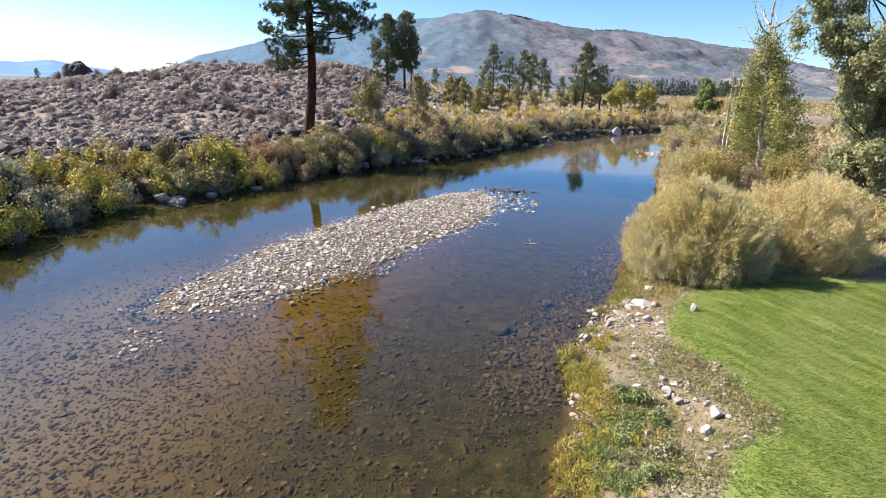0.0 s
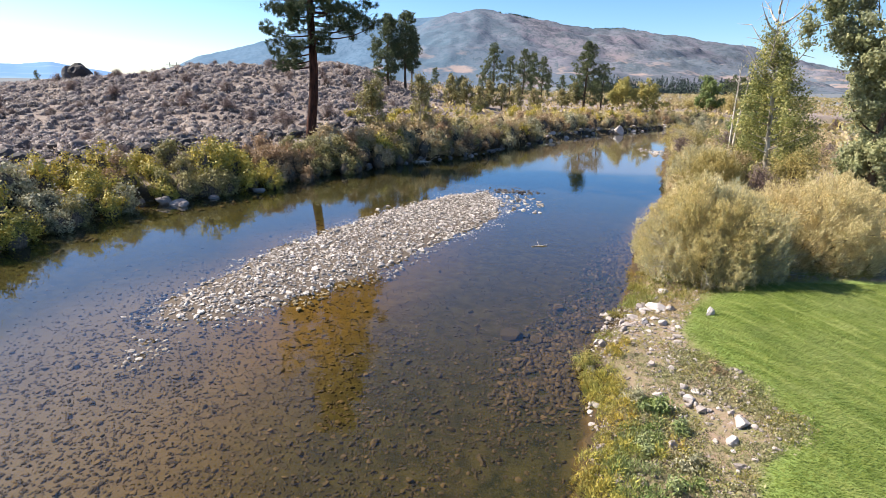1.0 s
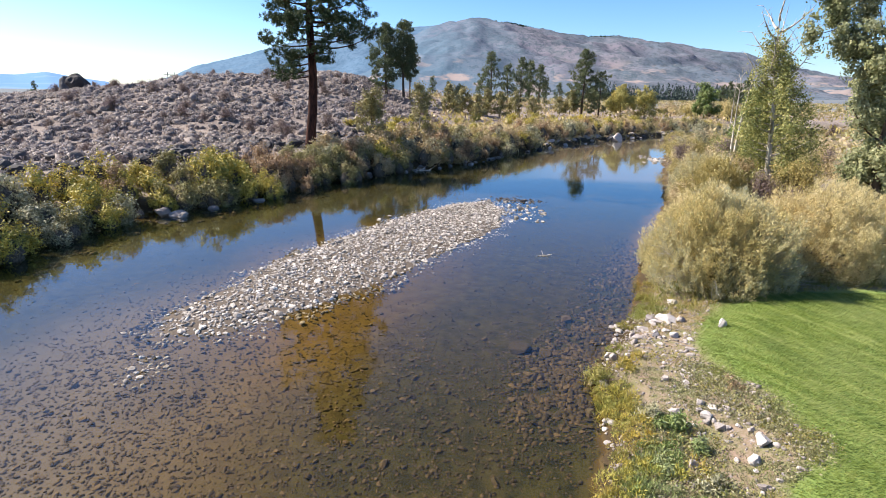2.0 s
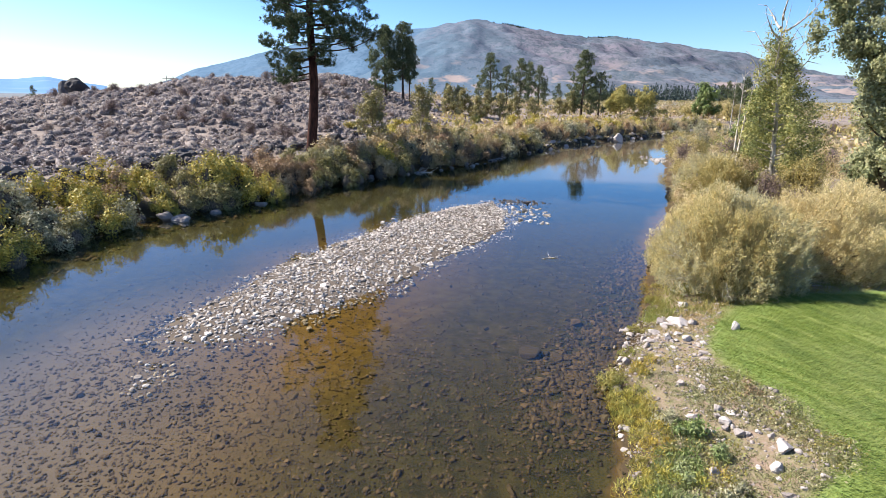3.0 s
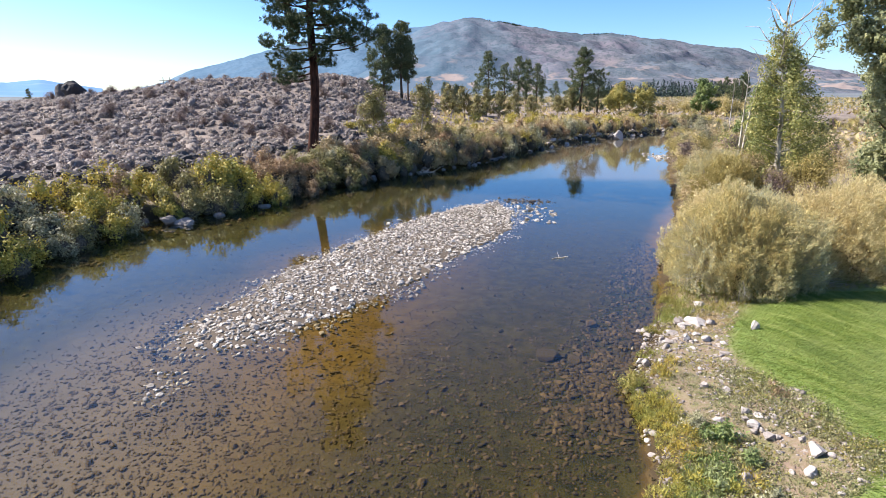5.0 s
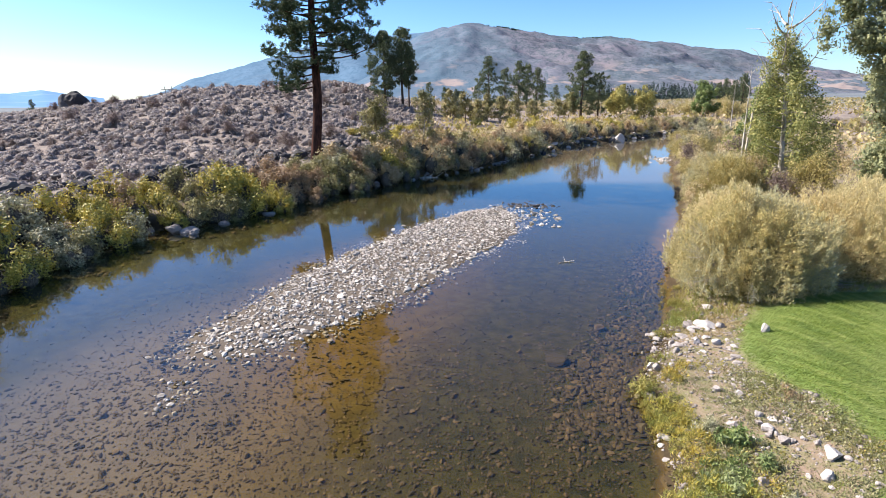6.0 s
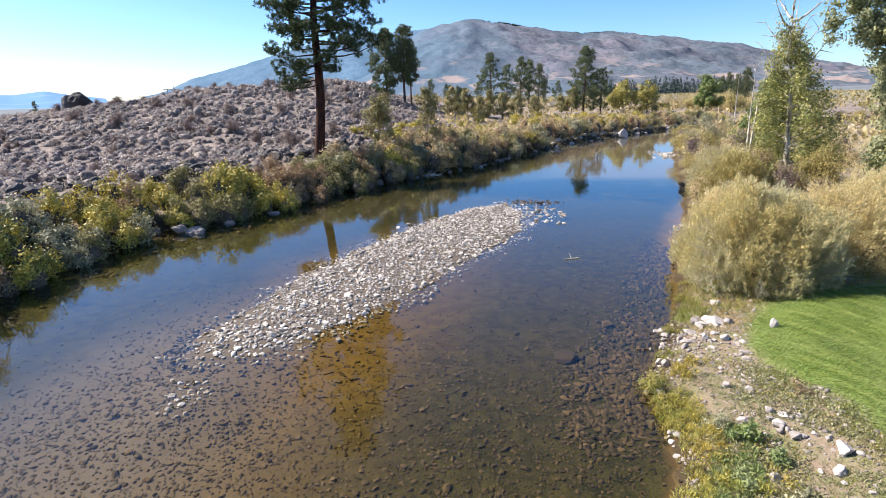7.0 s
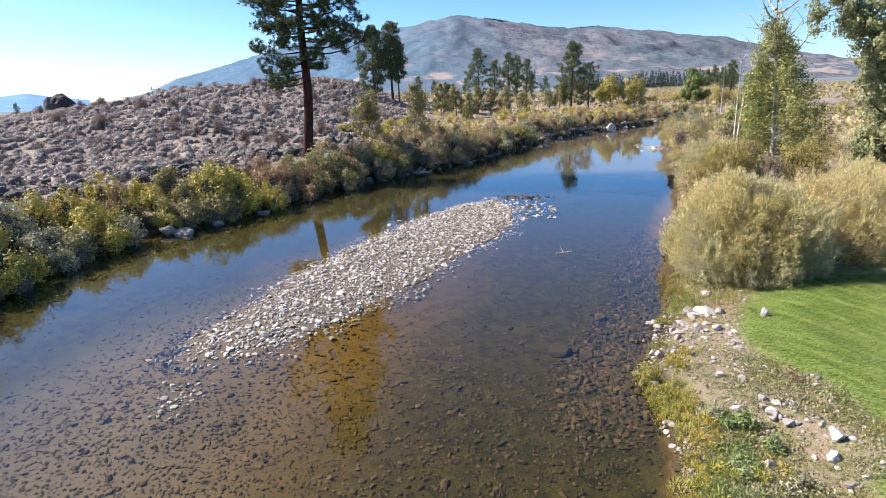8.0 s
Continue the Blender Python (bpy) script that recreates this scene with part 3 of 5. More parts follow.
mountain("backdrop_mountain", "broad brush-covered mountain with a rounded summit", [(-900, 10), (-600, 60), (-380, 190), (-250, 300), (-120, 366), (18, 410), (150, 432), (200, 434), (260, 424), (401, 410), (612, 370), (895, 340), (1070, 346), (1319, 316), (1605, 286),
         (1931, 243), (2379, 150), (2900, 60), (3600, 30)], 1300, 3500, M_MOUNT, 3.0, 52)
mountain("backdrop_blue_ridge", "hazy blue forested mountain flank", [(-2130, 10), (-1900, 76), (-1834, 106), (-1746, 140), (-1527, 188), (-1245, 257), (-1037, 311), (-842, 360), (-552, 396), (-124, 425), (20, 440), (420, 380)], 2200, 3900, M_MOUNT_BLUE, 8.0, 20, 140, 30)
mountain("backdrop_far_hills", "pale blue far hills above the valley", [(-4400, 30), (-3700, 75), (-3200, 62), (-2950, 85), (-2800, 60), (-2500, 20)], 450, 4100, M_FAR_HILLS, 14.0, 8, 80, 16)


# ---- plants ----
def pine(label, height, base, radius, trunk_r, limbs, tufts, needle, m=None, group="", at=(0, 0, 0), turn=0.0, seed=1, lean=(0.0, 0.0), cone=0.7, needles=12, name="pine_tree", droop=0.0, bark=None, first=(), split=False, puff=0.22, clump=0.0, wide=0.20, skew=0.0):
    """A pine: bare trunk below, whorls of limbs above, tufts of needles along the limbs' outer parts."""
    r = np.random.default_rng(seed)
    ob = thing(name, label, "tree", at, turn, group)
    hs = np.linspace(-0.4, height, 14)
    wob = np.stack([0.08 * trunk_r * 4 * np.sin(hs * 0.5 + seed) + lean[0] * hs, 0.08 * trunk_r * 4 * np.cos(hs * 0.4 + seed) - 0.08 * trunk_r * 4 + lean[1] * hs, hs], 1)
    rad = trunk_r * (1 - 0.9 * (hs / height).clip(0, 1) ** 1.15)
    rad[0] *= 1.25
    wood = [tube(wob, rad, 12)]
    cs, ds = [], []
    for k in range(limbs + len(first)):
        u = (k + r.uniform(0, 1)) / limbs
        if k < limbs:
            h = base + (height - base) * u ** 0.95
            reach = radius * ((1 - u) ** cone * min(1.0, 0.55 + 3 * u) + 0.05) * r.uniform(0.55, 1.1)
            a = k * 2.4 + r.normal() * 0.5
            reach *= 1 + skew * math.cos(a)
            rise = r.uniform(-0.15, 0.25) + 0.45 * u - droop * (1 - u)
        else:
            h, a, reach, rise = first[k - limbs]
            a = radians(a)
        foot = np.array([np.interp(h, hs, wob[:, 0]), np.interp(h, hs, wob[:, 1]), h])
        out = np.array([math.cos(a), math.sin(a), 0.0])
        s = np.linspace(0, 1, 6)
        bend = r.normal() * 0.12
        path = foot + np.outer(s * reach, out) + np.outer(bend * reach * s * s, (-out[1], out[0], 0)) + np.outer(reach * (rise * s + 0.24 * s ** 3 - 0.16 * s * (1 - s) - 0.1 * s * s), (0, 0, 1))
        wood.append(tube(path, (0.10 + 0.9 * (1 - s)) * trunk_r * 0.20 * (0.4 + 0.6 * reach / radius), 4))
        n = max(3, int(tufts / limbs * (0.35 + reach / radius)))
        t = r.uniform(0.3, 1.03, n) ** 0.8
        c = np.stack([np.interp(t, s, path[:, q]) for q in range(3)], 1)
        side = (0.10 + 0.16 * (1 - np.abs(t - 0.6))) * reach
        c += np.outer(r.normal(size=n) * side, (-out[1], out[0], 0)) + np.outer(r.uniform(-0.6, 1.0, n) * 0.13 * reach + 0.05, (0, 0, 1))
        if clump:
            mid = c[: max(3, n // 11)]
            mid = mid[r.integers(0, len(mid), n)]
            off = r.normal(size=(n, 3))
            off *= (r.uniform(0.5, 1.0, n) ** 0.5 * clump)[:, None] / np.linalg.norm(off, axis=1, keepdims=True)
            c = mid + off * (1, 1, 0.62)
        cs.append(c)
        ds.append(off * 1.6 / clump if clump else np.tile(out, (n, 1)))
    c, d = np.repeat(np.concatenate(cs), needles, 0), np.repeat(np.concatenate(ds), needles, 0)
    d = unit(len(c)) + d * 0.45 + (0, 0, 0.35)
    d /= np.linalg.norm(d, axis=1, keepdims=True)
    c = c + rng.normal(size=c.shape) * needle * puff
    bole = part("trunk", [(*join(wood[:1] if split else wood), 0, True)], bark or M_BARK_PINE, ob)
    for limb in wood[1:] if split else ():
        part("limb", [(*limb, 0, True)], bark or M_BARK_PINE, bole)
    part("crown", [(*blades(c, d, needle, needle * wide), 0, False)], m or M_PINE, ob)
    return ob


def grow(r, foot, way, length, radius, depth, wood, tips, kids=4, spread=0.75, lift=0.25, sides=5, held=None):
    """A limb with side limbs; the last ones are kept as tips."""
    s = np.linspace(0, 1, 6)
    bend = r.normal(size=3) * 0.18
    path = foot + np.outer(s, way * length) + np.outer(s * s * length, bend + (0, 0, lift * 0.4))
    if held and wood and not held(path[-1]):
        return
    wood.append(tube(path, radius * (1 - 0.65 * s), sides))
    if depth < 2:
        tips.append(path)
    if depth == 0:
        return
    for k in range(kids):
        t = 0.35 + 0.65 * (k + r.uniform(0, 1)) / kids
        p = np.array([np.interp(t, s, path[:, q]) for q in range(3)])
        d = way + r.normal(size=3) * spread + (0, 0, lift)
        d /= np.linalg.norm(d)
        grow(r, p, d, length * r.uniform(0.45, 0.7), radius * 0.5, depth - 1, wood, tips, kids, spread, lift, 3, held)


def leafy_tree(label, height, trunk_r, leaf, count, m, bark, at, seed, group="", spread=0.75, kids=5, limbs=9, reach=0.42, low=0.12, lean=(0.0, 0.0), scatter=0.30, bare=0.0, name="cottonwood_tree", turn=0.0, cat="tree", split=False, taper=0.55, envelope=None, clump=18, tight=0.45):
    """A broadleaf tree with a tapered trunk, limbs, twigs and loose leaves round the twigs (bare: share of the top without leaves)."""
    r = np.random.default_rng(seed)
    ob = thing(name, label, cat, at, turn, group)
    hs = np.linspace(-0.3, height * 0.92, 12)
    stem = np.stack([lean[0] * hs + 0.02 * height * np.sin(hs * 0.7 + seed), lean[1] * hs + 0.02 * height * np.cos(hs * 0.6 + seed) - 0.02 * height * math.cos(seed), hs], 1)
    groups, tips = [[tube(stem, trunk_r * (1 - 0.92 * (hs / hs[-1]).clip(0, 1)), 9)]], []
    bound = np.array(envelope or ((0, 99), (1, 99))).T

    def held(q):
        """Whether a limb's end stays within the crown's outline."""
        return math.hypot(q[0] - np.interp(q[2], hs, stem[:, 0]), q[1] - np.interp(q[2], hs, stem[:, 1])) < 1.05 * np.interp(q[2], *bound) + 0.2

    for k in range(limbs):
        u = (k + r.uniform(0, 1)) / limbs
        h = height * (low + (0.90 - low) * u)
        foot = np.array([np.interp(h, hs, stem[:, q]) for q in range(3)])
        a = k * 2.4 + r.normal() * 0.4
        d = np.array([math.cos(a), math.sin(a), 0.15 + 0.9 * u])
        d /= np.linalg.norm(d)
        groups.append([])
        grow(r, foot, d, height * reach * (1 - taper * u) * r.uniform(0.7, 1.15) * (1.0 if not envelope else min(1.0, np.interp(h + 1, *bound) / (height * reach * (1 - taper * u)))), trunk_r * 0.33 * (1 - 0.6 * u), 2, groups[-1], tips, kids, spread, held=held)
    pts = np.concatenate([p[1:] for p in tips])
    full = pts[pts[:, 2] < height * (1 - bare)] if bare else pts
    mid = full[r.integers(0, len(full), max(count // clump, 1))] + r.normal(size=(max(count // clump, 1), 3)) * scatter
    if envelope:
        h, w = np.array(envelope).T
        gap = np.hypot(mid[:, 0] - np.interp(mid[:, 2], hs, stem[:, 0]), mid[:, 1] - np.interp(mid[:, 2], hs, stem[:, 1]))
        mid = mid[gap < np.interp(mid[:, 2], h, w) * r.uniform(0.75, 1.15, len(mid))]
    count = int(count * 1.7)
    k = r.integers(0, len(mid), count)
    off = r.normal(size=(count, 3)) * (scatter + 0.12) * tight
    c = mid[k] + off
    axis = np.stack([np.interp(c[:, 2], hs, stem[:, 0]), np.interp(c[:, 2], hs, stem[:, 1]), c[:, 2] - 0.3], 1)
    face = (c - axis) / (np.linalg.norm(c - axis, axis=1, keepdims=True) + 1e-6) + off / ((scatter + 0.12) * tight)
    high = c[:, 2] > 0.05
    c, face = c[high], face[high]
    bole = part("trunk", [(*join(groups[0] if split else sum(groups, [])), 0, True)], bark, ob)
    for limb in groups[1:] if split else ():
        part("limb", [(*join(limb), 0, True)], bark, bole)
    shade(part("crown", [(*leaves(c, leaf, leaf * 0.8, -0.25, face, True), 0, False)], m, ob), (k[high] * 0.6180339 % 1).repeat(3))
    return ob


def leafy_column(label, height, trunk_r, leaf, count, m, bark, at, seed, outline, limbs=60, lean=0.0):
    """A tree with one straight trunk and many upturned limbs, leafy clumps along their outer parts, filling an outline of (height, radius)."""
    r = np.random.default_rng(seed)
    ob = thing("cottonwood_tree", label, "tree", at)
    hs = np.linspace(-0.3, height, 12)
    stem = np.stack([lean * hs, 0.06 * np.sin(hs * 0.9), hs], 1)
    bole = part("trunk", [(*tube(stem, trunk_r * (1 - 0.9 * (hs / height).clip(0, 1)), 9), 0, True)], bark, ob)
    tall, wide = np.array(outline).T
    mids = []
    for k in range(limbs):
        h = tall[0] + (tall[-1] - tall[0]) * ((k + r.uniform()) / limbs) ** 1.15
        a, reach = k * 2.4 + r.normal() * 0.4, np.interp(h, tall, wide) * r.uniform(0.55, 1.12)
        e = np.linspace(0, 1, 6)
        foot = np.array((lean * max(h - 0.35 * reach, 0.2), 0, max(h - 0.35 * reach, 0.2)))
        path = foot + np.outer(e * reach, (math.cos(a), math.sin(a), 0)) + np.outer(reach * (0.15 * e + 0.3 * e * e), (0, 0, 1)) + np.outer(e * (1 - e), r.normal(size=3)) * 0.4
        part("limb", [(*tube(path, trunk_r * 0.24 * (1.1 - e), 4), 0, True)], bark, bole)
        t = r.uniform(0.3, 1.08, max(4, int(5 + 4 * reach)))
        mids.append(np.stack([np.interp(t, e, path[:, q]) for q in range(3)], 1) + r.normal(size=(len(t), 3)) * (0.22, 0.22, 0.3))
    mid = np.concatenate(mids)
    k = r.integers(0, len(mid), count)
    off = r.normal(size=(count, 3)) * (0.2, 0.2, 0.24)
    c = mid[k] + off
    face = c * (1, 1, 0) / 2 + off * 4
    high = c[:, 2] > 0.05
    shade(part("crown", [(*leaves(c[high], leaf, leaf * 0.8, -0.25, face[high], True), 0, False)], m, ob), (k[high] * 0.6180339 % 1).repeat(3))
    return ob


def shrub(label, w, d, h, leaf, count, m, at, seed, group="", stems=60, narrow=0.35, lumps=7, turn=0.0, name="willow_shrub", low=0.25, scatter=0.12, cat="shrub", up=0.5, shade_core=0.0):
    """A many-stemmed shrub: stems fan out from the foot to an uneven, lumpy outline, leaves along their upper parts."""
    r = np.random.default_rng(seed)
    ob = thing(name, label, cat, at, turn, group)
    la, lu = r.uniform(0, 2 * math.pi, lumps), r.uniform(0.1, 0.95, lumps)
    wood, paths = [], []
    for k in range(stems):
        q = r.integers(lumps)
        a, e = la[q] + r.normal() * 0.35, (lu[q] + r.normal() * 0.16)
        e = min(max(e, 0.03), 1.0) * math.pi / 2
        size = 0.75 + 0.25 * math.cos(q * 1.9) + r.normal() * 0.07
        tip = np.array([math.cos(a) * math.cos(e) * w / 2, math.sin(a) * math.cos(e) * d / 2, h * (0.22 + 0.78 * math.sin(e))]) * size
        foot = np.array([math.cos(a) * w, math.sin(a) * d, 0]) * 0.05 * r.uniform(0, 1.3) - (0, 0, 0.12)
        s = np.linspace(0, 1, 6)
        path = foot + np.outer(s, tip - foot) + np.outer(np.sin(s * math.pi) * 0.16, (0, 0, h)) + np.outer(s * (1 - s), r.normal(size=3)) * 0.3 * h * 0.3
        wood.append(tube(path[[0, 2, 4, 5]], h * 0.0075 * (1.1 - s[[0, 2, 4, 5]]), 3))
        paths.append(path)
    path = np.array(paths)
    clumps = max(count // 16, 8)
    k, t = r.integers(0, stems, clumps), low + (1.04 - low) * r.uniform(0, 1, clumps) ** 0.6
    i = (t * 5).clip(0, 4.999).astype(int)
    f = (t * 5 - i)[:, None]
    c = path[k, i] * (1 - f) + path[k, i + 1] * f
    c = c + r.normal(size=c.shape) * scatter * 0.8 * np.array([w, d, h]) ** 0.5
    k = r.integers(0, clumps, count)
    off = r.normal(size=(count, 3)) * (0.55 * leaf + 0.035 * h)
    c = c[k] + off
    face = 1.3 * (c - (0, 0, 0.25 * h)) / (0.5 * np.array([w, d, 1.6 * h])) + off / (0.55 * leaf + 0.035 * h) * 0.8
    high = c[:, 2] > 0.03
    c, face = c[high], face[high]
    wood.append(tube([(0, 0, -0.25), (0, 0, -0.02), (0, 0, 0.10)], [0.06 * w, 0.075 * w, 0.05 * w], 8))
    # An added opaque core blocks light, so gaps between leaves stay dark.
    if shade_core:
        e = np.linspace(0, 1, 6)
        wood.append(tube(np.outer(e, (0, 0, 0.78 * h)), shade_core * 0.5 * w * np.array((0.3, 0.8, 1.0, 0.85, 0.55, 0.08)), 9))
    tagged(part("branchwork", [(*join(wood), 0, True)], M_TWIG, ob), kind="stuff")
    shade(part("foliage", [(*leaves(c, leaf, leaf * narrow, up, face, True), 0, False)], m, ob), (k[high] * 0.6180339 % 1).repeat(3))
    return ob


def willow(label, w, d, h, shoots, per, m, at, seed, leaf=0.105, hollow=0.26, hem=0.12, group="", turn=0.0, stems=70, tall=0.75):
    """A big willow bush: stems fan out to an uneven dome of upright leafy shoots, with hollows between its lobes."""
    r = np.random.default_rng(seed)
    ob = thing("willow_shrub", label, "shrub", at, turn, group)
    a, u = r.uniform(0, 2 * math.pi, shoots), r.uniform(-0.02, 1.0, shoots) ** 0.9
    ring = np.sqrt(1 - u.clip(0, 1) ** 2)
    way = np.stack([np.cos(a) * ring, np.sin(a) * ring, u], 1)
    lobe = np.array([noise.fractal(Vector(q * 2.1) + Vector((seed * 1.3, 0, 0)), 0.8, 2.0, 3) for q in way])
    deep = np.where(r.uniform(0, 1, shoots) < 0.22, r.uniform(0.5, 0.9, shoots), 1.0)
    size = (1 + hollow * lobe.clip(-1, 1)) * deep * r.uniform(0.94, 1.06, shoots)
    tip = way * size[:, None] * (w / 2, d / 2, h) + (0, 0, hem)
    out = way * (1, 1, 0.2) * 0.55 + (0, 0, 0.8) + r.normal(size=(shoots, 3)) * 0.26
    out /= np.linalg.norm(out, axis=1, keepdims=True)
    long = tall * r.uniform(0.6, 1.25, shoots)
    wood = []
    for k in range(stems):
        q = tip[k] - out[k] * long[k] * 0.4
        foot = np.array([q[0] * 0.07, q[1] * 0.07, -0.15]) + (*r.normal(size=2) * 0.03, 0)
        e = np.linspace(0, 1, 5)
        wood.append(tube(foot + np.outer(e, q - foot) + np.outer(np.sin(e * math.pi) * 0.12 * h, (0, 0, 1)), 0.022 * (1.15 - e), 4))
    own = np.repeat(np.arange(shoots), per)
    t = r.uniform(0, 1, len(own))
    c = tip[own] - out[own] * (long[own] * t)[:, None] + r.normal(size=(len(own), 3)) * 0.045
    go = out[own] * 0.9 + unit(len(own)) * 0.62
    go /= np.linalg.norm(go, axis=1, keepdims=True)
    high = c[:, 2] > 0.06
    wood.append(tube([(0, 0, -0.25), (0, 0, -0.02), (0, 0, 0.10)], [0.06 * w, 0.08 * w, 0.05 * w], 8))
    tagged(part("branchwork", [(*join(wood), 0, True)], M_TWIG, ob), kind="stuff")
    tone = (r.beta(2, 2, shoots) + 0.25 * lobe + 0.18 * (u - 0.4)).clip(0, 1)
    shade(part("foliage", [(*blades(c[high], go[high], leaf, leaf * 0.25), 0, False)], m, ob), tone[own][high].repeat(3))
    return ob


def at_ground(x, y, sink=0.05):
    return (x, y, gz(x, y) - sink)


# ---- big pine on the far bank ----
pine("tall ponderosa pine with a bare red-brown trunk on the bank", 25.5, 9.6, 5.6, 0.44, 64, 5600, 0.2, at=at_ground(-12.15, 47.6), seed=5, lean=(0.05, 0.0), cone=0.45, needles=24, name="tall_pine", split=True, puff=0.3, clump=0.46, wide=0.24, skew=0.06,
     first=((8.0, 175, 3.7, -0.05), (7.4, 205, 3.5, -0.12), (6.9, 160, 3.1, -0.16), (8.8, 190, 3.9, 0.0), (9.3, 150, 3.8, 0.05), (7.9, 235, 2.8, -0.05), (6.4, 185, 3.0, -0.12),
            (8.6, 5, 5.5, 0.10), (9.1, -15, 5.5, 0.05), (9.6, 20, 5.1, 0.08), (8.4, 300, 2.6, 0.0), (8.3, 60, 1.9, -0.1), (7.6, 330, 1.7, -0.12),
            (10.2, 172, 3.8, 0.1), (10.6, 8, 5.1, 0.1), (11.2, 200, 3.7, 0.1), (11.4, 340, 4.9, 0.1), (12.0, 160, 3.7, 0.1), (12.3, 22, 4.8, 0.1), (9.9, 250, 3.5, 0.0), (10.8, 290, 3.5, 0.05), (11.8, 230, 3.7, 0.1), (12.6, 185, 3.5, 0.1), (12.8, 350, 4.2, 0.1)))

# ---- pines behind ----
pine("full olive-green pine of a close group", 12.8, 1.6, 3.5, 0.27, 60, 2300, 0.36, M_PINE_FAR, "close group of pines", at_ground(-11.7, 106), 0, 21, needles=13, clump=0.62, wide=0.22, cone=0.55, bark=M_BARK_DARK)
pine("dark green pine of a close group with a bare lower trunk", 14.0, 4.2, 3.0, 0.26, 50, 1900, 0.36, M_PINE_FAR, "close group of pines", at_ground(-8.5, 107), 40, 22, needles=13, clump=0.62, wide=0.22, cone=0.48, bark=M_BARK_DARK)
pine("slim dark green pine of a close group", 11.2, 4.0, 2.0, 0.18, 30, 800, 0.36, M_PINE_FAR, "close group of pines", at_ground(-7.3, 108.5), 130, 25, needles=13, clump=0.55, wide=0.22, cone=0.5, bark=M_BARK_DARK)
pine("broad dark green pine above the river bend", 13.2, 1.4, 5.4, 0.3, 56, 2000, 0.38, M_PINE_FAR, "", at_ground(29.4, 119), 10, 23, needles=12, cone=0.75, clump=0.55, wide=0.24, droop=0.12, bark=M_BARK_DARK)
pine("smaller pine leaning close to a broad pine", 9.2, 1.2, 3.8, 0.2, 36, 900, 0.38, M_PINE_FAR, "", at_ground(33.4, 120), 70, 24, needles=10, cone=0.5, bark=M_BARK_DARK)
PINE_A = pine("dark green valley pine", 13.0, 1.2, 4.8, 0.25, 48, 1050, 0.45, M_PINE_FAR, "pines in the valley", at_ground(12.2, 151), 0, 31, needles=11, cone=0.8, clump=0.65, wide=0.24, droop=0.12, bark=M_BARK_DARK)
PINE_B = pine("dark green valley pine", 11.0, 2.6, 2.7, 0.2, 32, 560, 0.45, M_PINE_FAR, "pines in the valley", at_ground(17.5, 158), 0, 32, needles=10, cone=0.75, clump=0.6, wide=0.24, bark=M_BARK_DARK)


def again(ob, x, y, scale, turn, sink=0.05):
    m = pose(x, y, gz(x, y) - sink, 0, 0, turn) @ Matrix.Scale(scale, 4)
    return copy_thing(ob, m)


for src, x, y, s, a in ((PINE_A, 20.5, 152, 0.95, 50), (PINE_B, 24.2, 160, 1.12, 120), (PINE_A, 28.0, 165, 0.88, 200), (PINE_B, -5.5, 230, 0.9, 10), (PINE_A, 1.0, 240, 0.62, 80), (PINE_B, 6.2, 245, 0.7, 150),
                        (PINE_A, 14.0, 225, 0.6, 20), (PINE_B, 37.0, 205, 0.75, 75), (PINE_A, 44.5, 215, 0.6, 300), (PINE_B, 49.0, 180, 0.55, 260)):
    again(src, x, y, s, a)

for k in range(16):
    y = rng.uniform(190, 270)
    again(PINE_A if k % 2 else PINE_B, rng.uniform(0.50, 0.60) * y, y, rng.uniform(0.55, 0.95), rng.uniform(0, 360))

# ---- right bank trees ----
leafy_tree("tall cottonwood with loose grey-green and yellowing leaves", 17.0, 0.22, 0.15, 64000, M_COTTON, M_BARK_DARK, at_ground(22.4, 27.4), 41, split=True, limbs=22, reach=0.36, low=0.06, kids=5, scatter=0.26, lean=(-0.12, 0.0), clump=40, envelope=((0, 0.9), (3, 1.5), (5, 2.3), (6.5, 3.2), (8, 4.6), (10, 5.2), (13, 4.8), (17, 1.0)))
POPLAR = leafy_column("cottonwood with pale trunk and bare dead top", 11.2, 0.2, 0.14, 26000, M_POPLAR, M_BARK_PALE, at_ground(21.8, 36.6), 43, ((0.3, 1.9), (1.2, 3.0), (2.4, 3.3), (4.0, 2.8), (6.0, 2.0), (8.0, 1.25), (9.6, 0.7)), lean=-0.12)
leafy_tree("dark green cottonwood behind the bank", 7.4, 0.13, 0.17, 9000, M_GREENTREE, M_BARK_PALE, at_ground(26.2, 47.0), 44, split=True, limbs=16, reach=0.28, low=0.08, kids=4, scatter=0.25, bare=0.1, clump=40, envelope=((0.3, 1.3), (2.5, 2.2), (5, 1.6), (7.2, 0.6)))
leafy_tree("bright green young tree by the river bend", 6.8, 0.12, 0.34, 4200, M_GREENTREE, M_BARK_DARK, at_ground(57, 121), 45, limbs=10, reach=0.30, low=0.12, kids=3, scatter=0.35)
leafy_tree("young leafy cottonwood beside a tall one", 8.5, 0.12, 0.16, 16000, M_COTTON, M_BARK_DARK, at_ground(23.8, 28.6), 46, split=True, limbs=20, reach=0.30, low=0.05, kids=4, scatter=0.26, lean=(-0.1, 0.0), clump=30, envelope=((0, 1.8), (3, 2.3), (6, 1.9), (8.5, 0.8)))
shrub("grey-green willow under the cottonwood", 3.6, 3.4, 3.0, 0.14, 7000, M_GREY, at_ground(23.0, 26.2), 68, stems=100, lumps=12, low=0.1)
r = np.random.default_rng(9)
